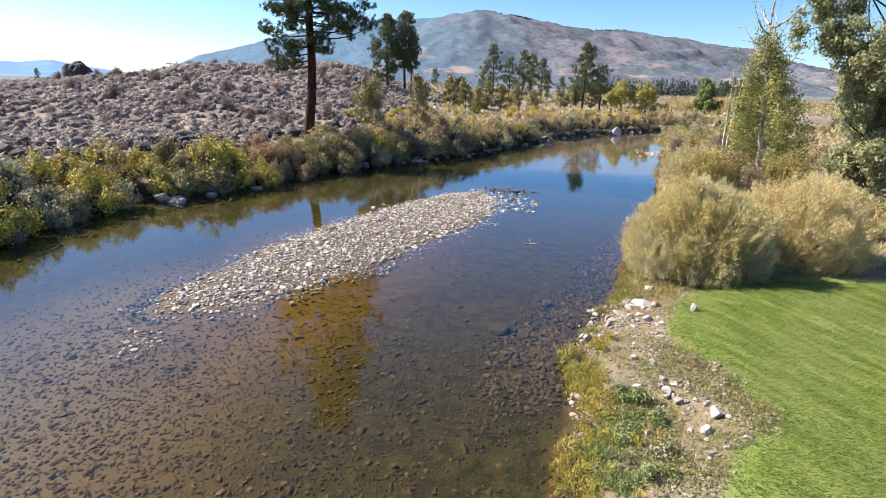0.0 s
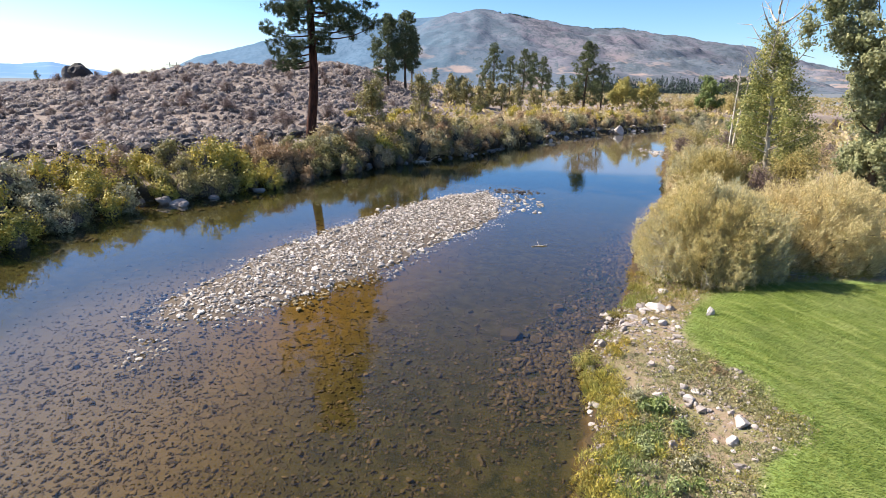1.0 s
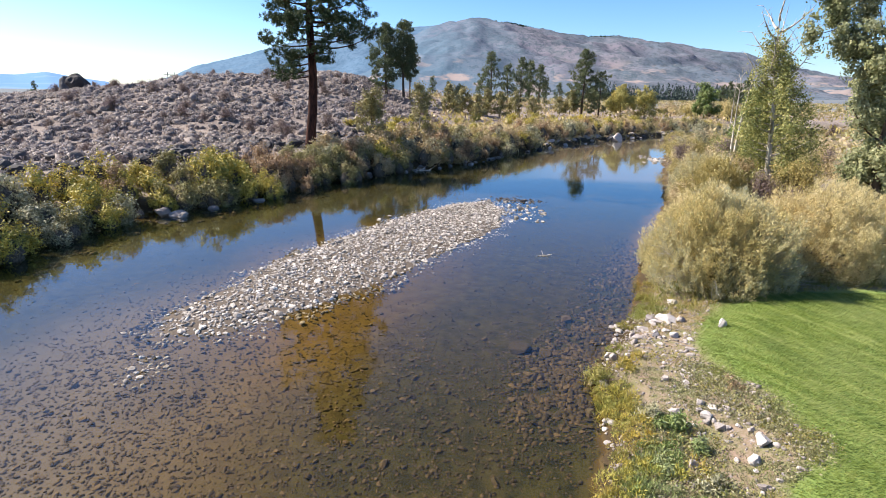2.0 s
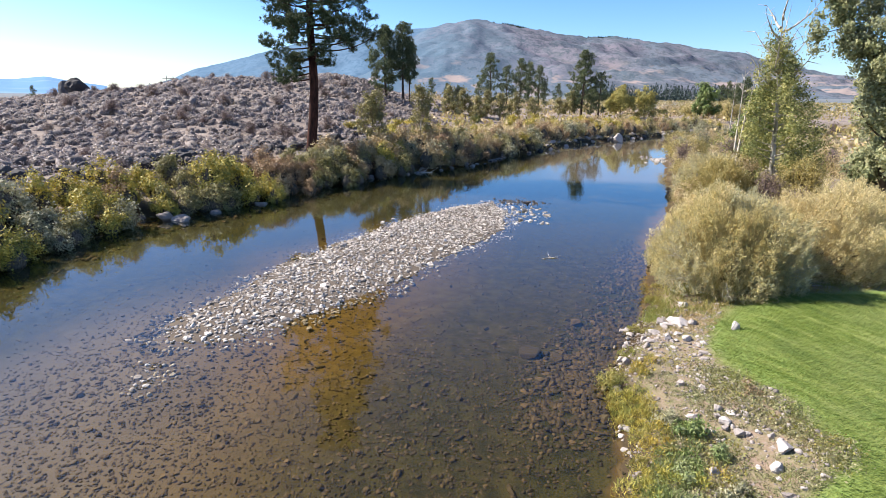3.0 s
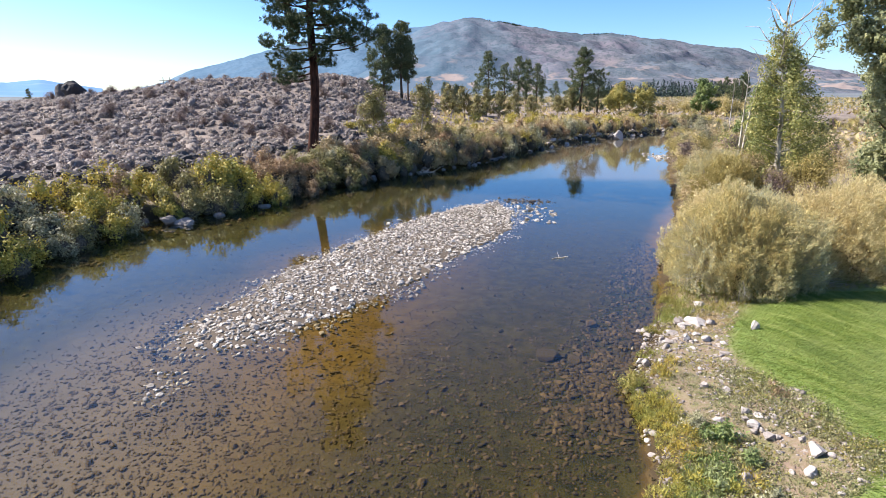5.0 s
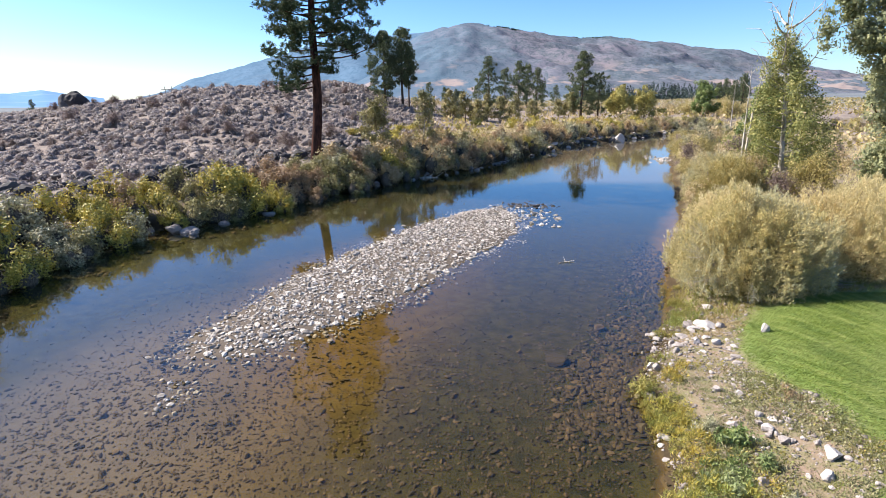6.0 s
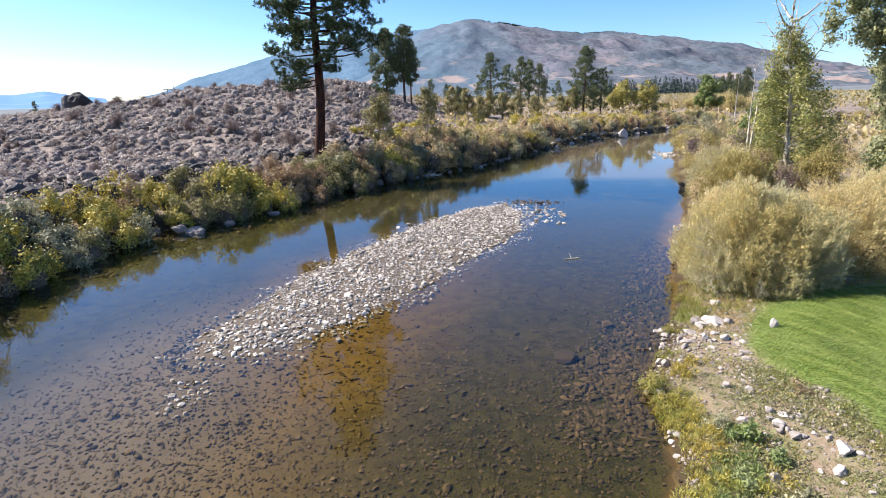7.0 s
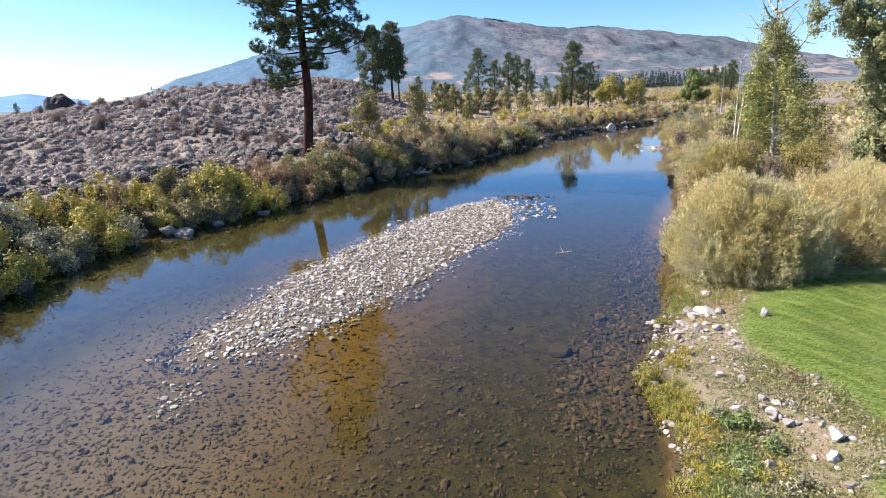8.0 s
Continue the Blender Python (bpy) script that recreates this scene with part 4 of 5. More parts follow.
for k in range(13):
    h = 6.4 + 0.37 * k
    a, n = k * 2.4 + 0.6, 1.6 + 1.3 * r.uniform()
    e = np.linspace(0, 1, 6)
    out = np.array([math.cos(a), math.sin(a), 0.0])
    limb = np.array((-0.12 * h, 0, h)) + np.outer(e * n * 0.75, out) + np.outer(n * (0.25 * e + 0.5 * e * e), (0, 0, 1)) + np.outer(np.sin(e * 5 + k), r.normal(size=3)) * 0.06
    twigs = [tube(limb, 0.08 * (1.12 - e), 5)]
    for q in range(5):
        i = 2 + q % 4
        go = 0.5 * out + r.normal(size=3) * 0.5 + (0, 0, 0.6)
        go /= np.linalg.norm(go)
        f = np.linspace(0, 1, 4)
        twigs.append(tube(limb[i] + np.outer(f * r.uniform(0.4, 1.0), go), 0.024 * (1.12 - f), 4))
    part("dead_limb", [(*join(twigs), 0, True)], M_BARK_PALE, POPLAR, "bleached bare dead limb")
for x, y, h, sd in ((50.2, 96, 10.6, 1), (20.4, 38.8, 8.9, 2), (20.0, 38.4, 8.3, 3)):
    ob = thing("dead_snag", "bleached bare dead trunk", "dead tree", at_ground(x, y), 0, "dead trunks")
    r = np.random.default_rng(sd)
    s = np.linspace(0, 1, 8)
    stem = np.stack([0.4 * (s ** 2) * (-1) ** sd, 0.2 * np.sin(s * 4), s * h - 0.2], 1)
    twigs = [tube(stem, 0.11 * (1.05 - s), 6)]
    for k in range(14):
        t = r.uniform(0.35, 0.97)
        p = np.array([np.interp(t, s, stem[:, q]) for q in range(3)])
        d = np.array([r.normal(), r.normal(), 0.6])
        d /= np.linalg.norm(d)
        e = np.linspace(0, 1, 4)
        twigs.append(tube(p + np.outer(e * r.uniform(0.4, 1.3), d) + np.outer(e * e, (0, 0, 0.25)), 0.02 * (1.1 - e), 4))
    part("trunk", [(*join(twigs), 0, True)], M_BARK_PALE, ob)

# ---- yellow cottonwood and saplings over the bend ----
leafy_tree("round yellow-green cottonwood behind the river bend", 5.6, 0.18, 0.26, 6500, M_YELLOWTREE, M_BARK_DARK, at_ground(35.2, 111), 51, limbs=16, reach=0.6, low=0.15, kids=3, scatter=0.36, envelope=((0.5, 2.0), (2.5, 3.6), (4.2, 3.0), (5.8, 1.0)))
leafy_tree("small yellow-green cottonwood behind the river bend", 4.6, 0.14, 0.34, 2200, M_YELLOWTREE, M_BARK_DARK, at_ground(40.5, 112), 52, limbs=10, reach=0.5, low=0.15, kids=3, scatter=0.5)
SAP = leafy_tree("slender olive sapling on the far bank", 5.2, 0.07, 0.26, 1500, M_OLIVE, M_BARK_DARK, at_ground(0.5, 92), 53, "saplings behind the far bank", limbs=12, reach=0.22, low=0.1, kids=3, scatter=0.28, name="sapling")
SAP2 = leafy_tree("slender olive-brown sapling on the far bank", 4.6, 0.07, 0.26, 1300, M_OLIVE, M_BARK_DARK, at_ground(9.8, 100), 54, "saplings behind the far bank", limbs=12, reach=0.24, low=0.08, kids=3, scatter=0.3, name="sapling")
for src, x, y, s, a in ((SAP, 3.2, 96, 1.0, 30), (SAP2, 5.4, 94, 0.9, 80), (SAP, 7.4, 100, 0.95, 140), (SAP, 12.6, 103, 0.9, 200), (SAP2, 1.8, 104, 1.0, 260), (SAP, 17.0, 108, 0.8, 10), (SAP2, 24.2, 117, 0.8, 99), (SAP, 26.6, 118, 1.0, 190)):
    again(src, x, y, s, a)
leafy_tree("young aspen with pale trunk and sparse olive leaves", 6.3, 0.11, 0.17, 2600, M_OLIVE, M_BARK_PALE, at_ground(-3.0, 54.5), 55, limbs=16, reach=0.20, low=0.08, kids=3, scatter=0.2, name="aspen")
leafy_tree("sparse olive young tree among bank shrubs", 5.4, 0.06, 0.19, 2600, M_OLIVE, M_BARK_DARK, at_ground(-7.4, 51.0), 56, limbs=14, reach=0.26, low=0.08, kids=3, scatter=0.25, name="sapling")

# ---- near willows on the near bank ----
WILLOW = willow("large olive and straw-coloured willow bush beside the lawn", 4.7, 4.4, 3.15, 2600, 50, M_WILLOW, at_ground(9.35, 18.6), 61)
r = np.random.default_rng(77)
for foot, tip, n in (((0.9, -1.1, 0.5), (1.75, -1.95, 1.25), 12), ((-0.7, -1.6, 0.0), (-1.15, -2.25, 0.55), 12), ((1.9, -0.9, 0.1), (2.7, -1.5, 0.5), 8), ((-1.5, -0.5, 0.9), (-2.55, -0.9, 1.5), 12), ((-1.5, -1.0, 0.4), (-2.4, -1.5, 0.8), 10), ((-1.3, 0.2, 1.4), (-2.3, 0.1, 2.3), 9)):
    dead = []
    for k in range(n):
        e = np.linspace(0, 1, 6)
        a, b = np.array(foot) + r.normal(size=3) * 0.08, np.array(tip) + r.normal(size=3) * 0.22
        dead.append(tube(a + np.outer(e, b - a) + np.outer(e * (1 - e), r.normal(size=3)) * 0.25 + np.outer(np.sin(e * 3.1), (0, 0, 0.12)), 0.011 * (1.15 - e), 4))
    part("dead_branch", [(*join(dead), 0, True)], M_BARK_PALE, WILLOW, "bleached dead willow stems")
willow("straw-coloured willow bush spreading behind the lawn", 6.6, 4.4, 2.75, 2500, 44, M_STRAW, at_ground(13.3, 19.9), 62)
willow("small olive willow bush leaning over the water", 2.8, 2.6, 1.8, 600, 40, M_WILLOW, at_ground(8.9, 20.9), 70, stems=40, tall=0.6)
willow("straw-coloured willow bush at the water's edge", 4.0, 3.8, 2.5, 900, 40, M_STRAW, at_ground(11.3, 23.2), 63, stems=40, leaf=0.12)
willow("olive and golden willow bush overhanging the water", 4.2, 3.8, 2.9, 800, 34, M_WILLOW, at_ground(16.4, 34.2), 64, stems=40, leaf=0.16)
willow("golden-leaved willow bush at the water's edge", 4.0, 3.6, 2.8, 900, 34, M_WILLOW_GOLD, at_ground(15.3, 31.0), 69, stems=40, leaf=0.15)
for x, y, h, sd in ((18.2, 31.6, 2.0, 181), (20.4, 35.0, 1.8, 182), (17.2, 27.6, 1.7, 183)):
    shrub("grey-mauve leafless brush behind the near bank", 2.8, 2.6, h, 0.12, 2600, M_MAUVE, at_ground(x, y), sd, "leafless brush on the near bank", stems=60, lumps=7, name="brush", low=0.05)
shrub("dry straw willow bush behind the bank", 4.6, 4.2, 2.8, 0.17, 8000, M_TAN, at_ground(18.4, 36.0), 65, stems=140, lumps=10)
shrub("golden willow bush under a cottonwood", 4.6, 4.0, 2.8, 0.17, 6000, M_WILLOW_GOLD, at_ground(20.6, 32.0), 66, stems=110, lumps=9)
willow("straw-coloured willow bush under the tall cottonwood", 4.8, 4.2, 2.2, 900, 36, M_STRAW, at_ground(18.2, 24.4), 67, stems=40, leaf=0.13)
BW = [shrub("straw-coloured bush on the near bank", 3.6, 3.4, 2.4, 0.21, 2000, m, at_ground(x, y), sd, "bushes behind the near bank", stems=40, lumps=8) for m, x, y, sd in
      ((M_TAN, 21.5, 43.5, 71), (M_WILLOW_GOLD, 25.0, 55.0, 72), (M_STRAW, 24.5, 30.5, 73), (M_GREY, 27.0, 58.0, 74), (M_MAUVE, 24.0, 47.0, 75))]
for k, y in enumerate(np.arange(27.0, 74, 2.1)):
    again(BW[(1, 3, 0, 1, 4, 2, 1)[k % 7]], np.interp(y, RIGHT[:, 1], RIGHT[:, 0]) + 1.5 + 0.5 * math.sin(k * 1.7), y, rng.uniform(0.5, 0.8) if y < 46 else rng.uniform(0.55, 0.95), rng.uniform(0, 360))
for k in range(26):
    y = rng.uniform(40, 110)
    x = np.interp(y, RIGHT[:, 1], RIGHT[:, 0]) + 2.2 + rng.exponential(7)
    again(BW[k % 5], x, y, rng.uniform(0.6, 1.15), rng.uniform(0, 360))

for k, (x, y) in enumerate(((23.6, 35.2), (26.4, 34.6), (25.2, 38.4), (28.6, 38.0), (27.2, 42.2), (30.8, 42.8), (25.4, 44.6), (33.5, 47.5), (29.6, 48.2), (36.5, 52.0), (32.4, 54.5), (28.9, 34.2))):
    again(BW[(0, 4, 3, 2, 4, 0)[k % 6]], x, y, (0.62, 0.75, 0.55, 0.7)[k % 4], 77 * k)
for k in range(22):
    y = rng.uniform(112, 150)
    again(BW[(0, 2, 1)[k % 3]], rng.uniform(0.40, 0.56) * y, y, rng.uniform(0.9, 1.7), rng.uniform(0, 360))

# ---- shrubs along the far bank ----
KINDS = [("yellow-green willow shrub on the far bank", M_YELLOW), ("olive willow shrub on the far bank", M_OLIVE), ("grey-green willow shrub on the far bank", M_GREY),
         ("rust-coloured shrub on the far bank", M_RUST), ("straw-coloured shrub on the far bank", M_TAN)]
BANK_FAR = [[shrub(label, 3.0, 2.8, 2.5, 0.21, 1900, m, (0, 0, -50), 80 + 2 * i + j, "shrubs along the far bank", stems=14, narrow=0.55, lumps=8, scatter=0.11, low=0.06, shade_core=0.5) for j in range(2)] for i, (label, m) in enumerate(KINDS)]
BANK = [[shrub(label, 3.0, 2.8, 2.5, 0.19, 3300, m, (0, 0, -50), 80 + 2 * i + j, "shrubs along the far bank", stems=20, narrow=0.62, lumps=8, scatter=0.11, low=0.06, shade_core=0.5) for j in range(2)] for i, (label, m) in enumerate(KINDS)]
run = np.r_[0, np.cumsum(np.hypot(*np.diff(LEFT, axis=0).T))]


def along_left(s, off):
    """A point s metres along the far waterline, off metres inland of it."""
    p = np.array([np.interp(s, run, LEFT[:, k]) for k in (0, 1)])
    q = np.array([np.interp(s + 1.5, run, LEFT[:, k]) for k in (0, 1)]) - np.array([np.interp(s - 1.5, run, LEFT[:, k]) for k in (0, 1)])
    q /= np.linalg.norm(q)
    return p + off * np.array((-q[1], q[0]))


S0 = run[3]
SHORE = ((-16.2, 29.4, 0.9, 0.75), (-15.4, 29.5, 1.0, 0.55), (-15.0, 29.2, 0.7, 0.45), (-17.6, 29.6, 0.6, 0.5), (-12.4, 34.0, 0.9, 0.35), (-14.2, 31.4, 0.7, 0.35))
for row, (off, step, size) in enumerate(((-0.6, 1.2, 0.72), (0.5, 1.25, 0.85), (1.7, 1.5, 0.95), (3.4, 1.9, 0.95), (5.2, 3.2, 0.75))):
    s = S0 - 4
    while s < S0 + 118:
        x, y = along_left(s, off + rng.normal() * 0.4)
        u = s - S0
        band = [k for e, k in ((9, 0), (12, 2), (14.5, 0), (18, 0), (22, 1), (24, 0), (28, 3), (33, 1)) if u < e][:1]
        w = [3, 1.5, 1.2, 0.8, 0.5] if u < 24 else ([0.5, 1.7, 1.4, 1.7, 2.2] if u < 62 else [0.9, 1.4, 0.8, 1.0, 2.2])
        if row == 4:
            w = [0.4, 0.8, 1.2, 1.8, 1.5]
        k = int(rng.choice(5, p=np.array(w) / sum(w)))
        if band and rng.uniform() < 0.8:
            k = band[0]
        j = int(rng.integers(2))
        big = size * rng.uniform(0.75, 1.2) * (0.8 if u > 80 else 0.84 if u < 32 else 0.94)
        clear = min(math.hypot(x - a, y - b) for a, b, *_ in SHORE) > (0.7 if row < 2 else 0.5)
        if clear and not (row == 4 and 10 < u < 46) and not (row == 0 and u > 40) and not (row == 1 and u > 64):
            again((BANK if u < 48 else BANK_FAR)[k][j], x, y, big, rng.uniform(0, 360), 0.1)
        s += step * rng.uniform(0.75, 1.3) * (1.25 if u > 62 else 1.0)
for pair in BANK + BANK_FAR:
    for ob in pair:
        for child in list(ob.children):
            bpy.data.objects.remove(child)
        bpy.data.objects.remove(ob)

for x, y, w, h, sd in ((-22.6, 22.0, 3.6, 4.9, 171), (-21.9, 18.6, 3.4, 4.4, 172), (-22.4, 14.6, 3.6, 4.6, 173)):
    shrub("tall olive willow on the far bank", w, w, h, 0.2, 4200, M_OLIVE, at_ground(x, y), sd, "tall willows on the far bank", stems=30, narrow=0.5, lumps=9, low=0.05)

# ---- yellow rabbitbrush behind the far bank ----
RB = shrub("low yellow flowering rabbitbrush", 2.6, 2.4, 1.2, 0.22, 900, M_YELLOW, at_ground(3.4, 66), 95, "rabbitbrush behind the far bank", stems=40, lumps=6, name="rabbitbrush")
for k in range(34):
    s, off = S0 + rng.uniform(45, 112), rng.uniform(6, 20)
    x, y = along_left(s, off)
    again(RB, x, y, rng.uniform(0.6, 1.2), rng.uniform(0, 360))

# ---- sagebrush over the hill ----
n = 54000
sx, sy = rng.uniform(-150, 75, n), rng.uniform(20, 190, n)
wet = inside(sx, sy, RIVER)
dl, dr = away(sx, sy, LEFT), away(sx, sy, RIGHT)
keep = ~wet & (dl < dr) & (dl > 4.5) & (rng.uniform(0, 1, n) < 1.15 - 0.004 * sy) & (rng.uniform(-1.0, 1.0, n) < 0.95 + wavy(sx, sy, 3.0, 5))
keep &= ~((dl > 6.5) & (dl < 12) & (sy > 31) & (sy < 62)) | (rng.uniform(0, 1, n) < 0.8)
keep &= (np.abs(sx) < 1.05 * sy + 8) & (sx < -0.04 * sy + rng.normal(size=n) * 2.5)
sx, sy = sx[keep], sy[keep]
sz = ground_z(sx, sy)
size = rng.uniform(0.40, 0.95, len(sx)) * (1 + 0.35 * wavy(sx, sy, 9, 2))
per = np.where(sy < 55, 70, np.where(sy < 90, 44, 22))
own = np.repeat(np.arange(len(sx)), per)
d = unit(len(own))
d[:, 2] = np.abs(d[:, 2])
c = np.stack([sx, sy, sz], 1)[own] + d * (size[own] * rng.uniform(0.52, 0.90, len(own)))[:, None] * (0.95, 0.95, 0.85)
way = np.cross(d + 0.36 * unit(len(own)), unit(len(own)))
way /= np.linalg.norm(way, axis=1, keepdims=True)
across = np.cross(d + 0.36 * unit(len(own)), way)
across /= np.linalg.norm(across, axis=1, keepdims=True)
long = (np.sqrt(58 / per[own]) * 0.19 * size[own] * rng.uniform(0.6, 1.2, len(own)))[:, None]
lv = np.stack([c - across * long * 0.4, c + across * long * 0.4, c + way * long + d * long * 0.5], 1).reshape(-1, 3)
lf = np.arange(len(lv)).reshape(-1, 3)
core = stones(np.stack([sx, sy, sz], 1), size * 1.25, ICO1, 0.85, 0.12, 0.42)
hue = (rng.beta(2.2, 2.6, len(sx)) + 0.16 * wavy(sx, sy, 11, 4)).clip(0, 1)
sage = tagged(part("sagebrush", [(lv, lf, 0, False), (*core, 1, True)], [M_SAGE, M_SAGEWOOD]), "grey-mauve sagebrush clumps covering the dry hillside", "sagebrush", kind="stuff")
shade(sage, np.r_[hue[own].repeat(3), np.zeros(len(core[0]))])

# ---- taller mauve brush on the hill ----
MB = shrub("taller mauve brush among the sagebrush", 2.6, 2.4, 1.7, 0.17, 1300, M_MAUVE, at_ground(-24, 84), 96, "mauve brush on the hill", stems=40, lumps=6, name="brush", low=0.05)
for k in range(70):
    y = rng.uniform(50, 120)
    x = rng.uniform(-0.75, -0.02) * y
    if away(np.array([x]), np.array([y]), LEFT)[0] > 9:
        again(MB, x, y, rng.uniform(0.5, 1.15), rng.uniform(0, 360))

for k in range(34):
    y = rng.uniform(33, 58)
    x = rng.uniform(-1.0, -0.42) * y
    if away(np.array([x]), np.array([y]), LEFT)[0] > 7:
        again(MB, x, y, rng.uniform(0.35, 0.7), rng.uniform(0, 360))

# ---- scrub over the valley floor ----
n = 8600
vx, vy = rng.uniform(-60, 300, n), 58 + 360 * rng.uniform(0, 1, n) ** 1.4
keep = ~inside(vx, vy, RIVER) & (np.abs(vx) < 1.0 * vy) & (away(vx, vy, LEFT) > 5) & (away(vx, vy, RIGHT) > 4) & (vx > -0.06 * vy)
vx, vy = vx[keep], vy[keep]
size = rng.uniform(0.6, 1.5, len(vx))
own = np.repeat(np.arange(len(vx)), 12)
d = unit(len(own))
d[:, 2] = np.abs(d[:, 2])
c = np.stack([vx, vy, ground_z(vx, vy)], 1)[own] + d * (size[own] * rng.uniform(0.35, 1.0, len(own)))[:, None]
lv, lf = leaves(c, 1.0, 0.5, 0.5)
lv = c.repeat(4, 0) + (lv - c.repeat(4, 0)) * (0.65 * size[own]).repeat(4)[:, None]
scrub = tagged(part("valley_scrub", [(lv[: len(lv) // 8 * 4], lf[: len(lv) // 8], 0, False), (lv[len(lv) // 8 * 4:], lf[: len(lv) // 4 - len(lv) // 8], 1, False)], [M_TAN, M_WILLOW_GOLD]), "tan and golden scrub over the valley floor", "scrub", kind="stuff")
shade(scrub, (own * 0.6180339 % 1).repeat(4))

# ---- conifer belt across the valley ----
n = 260
fx, fy = rng.uniform(108, 250, n), rng.uniform(380, 620, n)
fx = fx * fy / 450
per = 80
own = np.repeat(np.arange(n), per)
hh = rng.uniform(8, 15, n)
t = rng.uniform(0, 1, n * per)
a = rng.uniform(0, 2 * math.pi, n * per)
c = np.stack([fx[own] + np.cos(a) * (1 - t) * 1.7, fy[own] + np.sin(a) * (1 - t) * 1.7, 1 + t * hh[own]], 1)
d = np.stack([np.cos(a), np.sin(a), -0.35 + 3.0 * t ** 6], 1)
tagged(part("far_woods", [(*blades(c, d / np.linalg.norm(d, axis=1, keepdims=True) * (1.15 - t)[:, None], 2.2, 1.1), 0, False)], M_BELT), "belt of dark conifers across the valley", "woods", kind="stuff")

# ---- power line on the hill ----
M_POLE, pt = mat("weathered_pole")
finish(pt, ramp(pt, noise_of(pt, 4.0), [(0.3, (0.20, 0.18, 0.17)), (0.7, (0.34, 0.31, 0.29))]), 0.9)
for x, y, h in ((-73.5, 148, 5.2), (-69.5, 150, 4.8), (-47.0, 150, 4.4)):
    ob = thing("power_pole", "weathered twin-post power pole on the hill", "power pole", at_ground(x, y, 0.3), 0, "power poles on the hill")
    for dx in (-0.9, 0.9):
        part("post", [(*tube([(dx, 0, 0), (dx, 0, h * 0.5), (dx, 0, h)], [0.13, 0.12, 0.10], 8), 0, True)], M_POLE, ob)
    part("crossarm", [(*tube([(-2.0, 0, h * 0.86), (0, 0, h * 0.86), (2.0, 0, h * 0.86)], [0.09, 0.09, 0.09], 6), 0, True)], M_POLE, ob)
again(PINE_B, -107, 143, 0.42, 20)

# ---- trees along the skyline ----
n = 150
u = np.concatenate([rng.normal(430, 60, 60), rng.normal(1000, 70, 60), rng.uniform(160, 700, 30)])
prof = np.array([(-350, 332), (-191, 374), (18, 410), (150, 432), (200, 434), (260, 424), (401, 410), (612, 370), (895, 340), (1070, 346), (1319, 316)], float)
top = np.interp(u, prof[:, 0], prof[:, 1])
c = np.stack([u, np.full(n, 3490.0), top - 8], 1).repeat(5, 0) + rng.normal(size=(n * 5, 3)) * (3, 0, 1)
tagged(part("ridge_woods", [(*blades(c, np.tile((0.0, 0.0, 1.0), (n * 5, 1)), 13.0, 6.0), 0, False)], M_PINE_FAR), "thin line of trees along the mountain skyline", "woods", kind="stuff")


# ---- rocks ----
def rock(label, x, y, size, m, seed, group="", turn=0.0, base=ICO3, z=None, name="rock", cut=9, rough=0.09):
    v, f = boulder(seed, size, base, cut, rough)
    ob = part(name, [(v, f, 0, base is ICO4)], m)
    ob.matrix_basis = pose(x, y, (gz(x, y) if z is None else z) - 0.04, 0, 0, turn)
    return tagged(ob, label, "rock", group)


rock("great dark boulder on the crest of the hill", -60.4, 91, (4.5, 4.0, 4.4), M_BLACKROCK, 12, turn=65, base=ICO3, cut=14, rough=0.12, z=5.2, name="boulder")
rock("smaller dark boulder leaning on a great one", -63.2, 91.8, (2.7, 2.6, 4.4), M_BLACKROCK, 21, turn=140, base=ICO3, cut=9, rough=0.10, z=4.7, name="boulder")
for k, (x, y, w, h) in enumerate(SHORE):
    rock("rounded grey rock at the far waterline", x, y, (w, w * 0.7, h), M_BANKROCK, 10 + k, "rocks at the far waterline", 40 * k, ICO3, -0.05, cut=3, rough=0.16)
for k in range(110):
    u = rng.uniform(34, 58) if k < 32 else rng.uniform(58, 118)
    x, y = along_left(S0 + u, rng.uniform(-0.6, 0.2) if k < 50 else rng.uniform(0.0, 1.6))
    w = rng.uniform(0.5, 1.3) * (0.6 if k < 32 else 0.85)
    m = (M_PALEROCK if u > 64 else M_BANKROCK) if rng.uniform() < 0.72 else M_BLACKROCK
    rock("rounded pale rock at the far waterline" if m is M_PALEROCK else "rounded grey rock at the far waterline", x, y, (w, w * 0.75, w * 0.55), m, 30 + k, "rocks at the far waterline", rng.uniform(0, 360), ICO2, max(-0.05, gz(x, y)))
rock("large pale grey boulder standing in the water", 26.0, 82.4, (1.7, 1.4, 1.9), M_PALEROCK, 23, name="boulder", z=-0.25, cut=7, rough=0.16)
rock("dark wet boulder leaning on a pale one in the water", 24.9, 82.6, (1.3, 1.2, 1.3), M_BLACKROCK, 27, name="boulder", z=-0.2, cut=8, rough=0.16)
lava = []
for k in range(210):
    u = rng.uniform(10, 48)
    x, y = along_left(S0 + u, rng.normal(9.3, 1.6))
    w, a = rng.uniform(0.4, 1.5), rng.uniform(0, 6.28)
    v, f = boulder(90 + k, (w, w * 0.8, w * 0.7), ICO2, 16, 0.2)
    v = np.stack([v[:, 0] * math.cos(a) - v[:, 1] * math.sin(a) + x, v[:, 0] * math.sin(a) + v[:, 1] * math.cos(a) + y, v[:, 2] + gz(x, y) - 0.04], 1)
    lava.append((v, f, 0, False))
tagged(part("slope_rocks", lava, M_BLACKROCK), "dark angular volcanic rocks strewn along the slope", "rocks", kind="stuff")

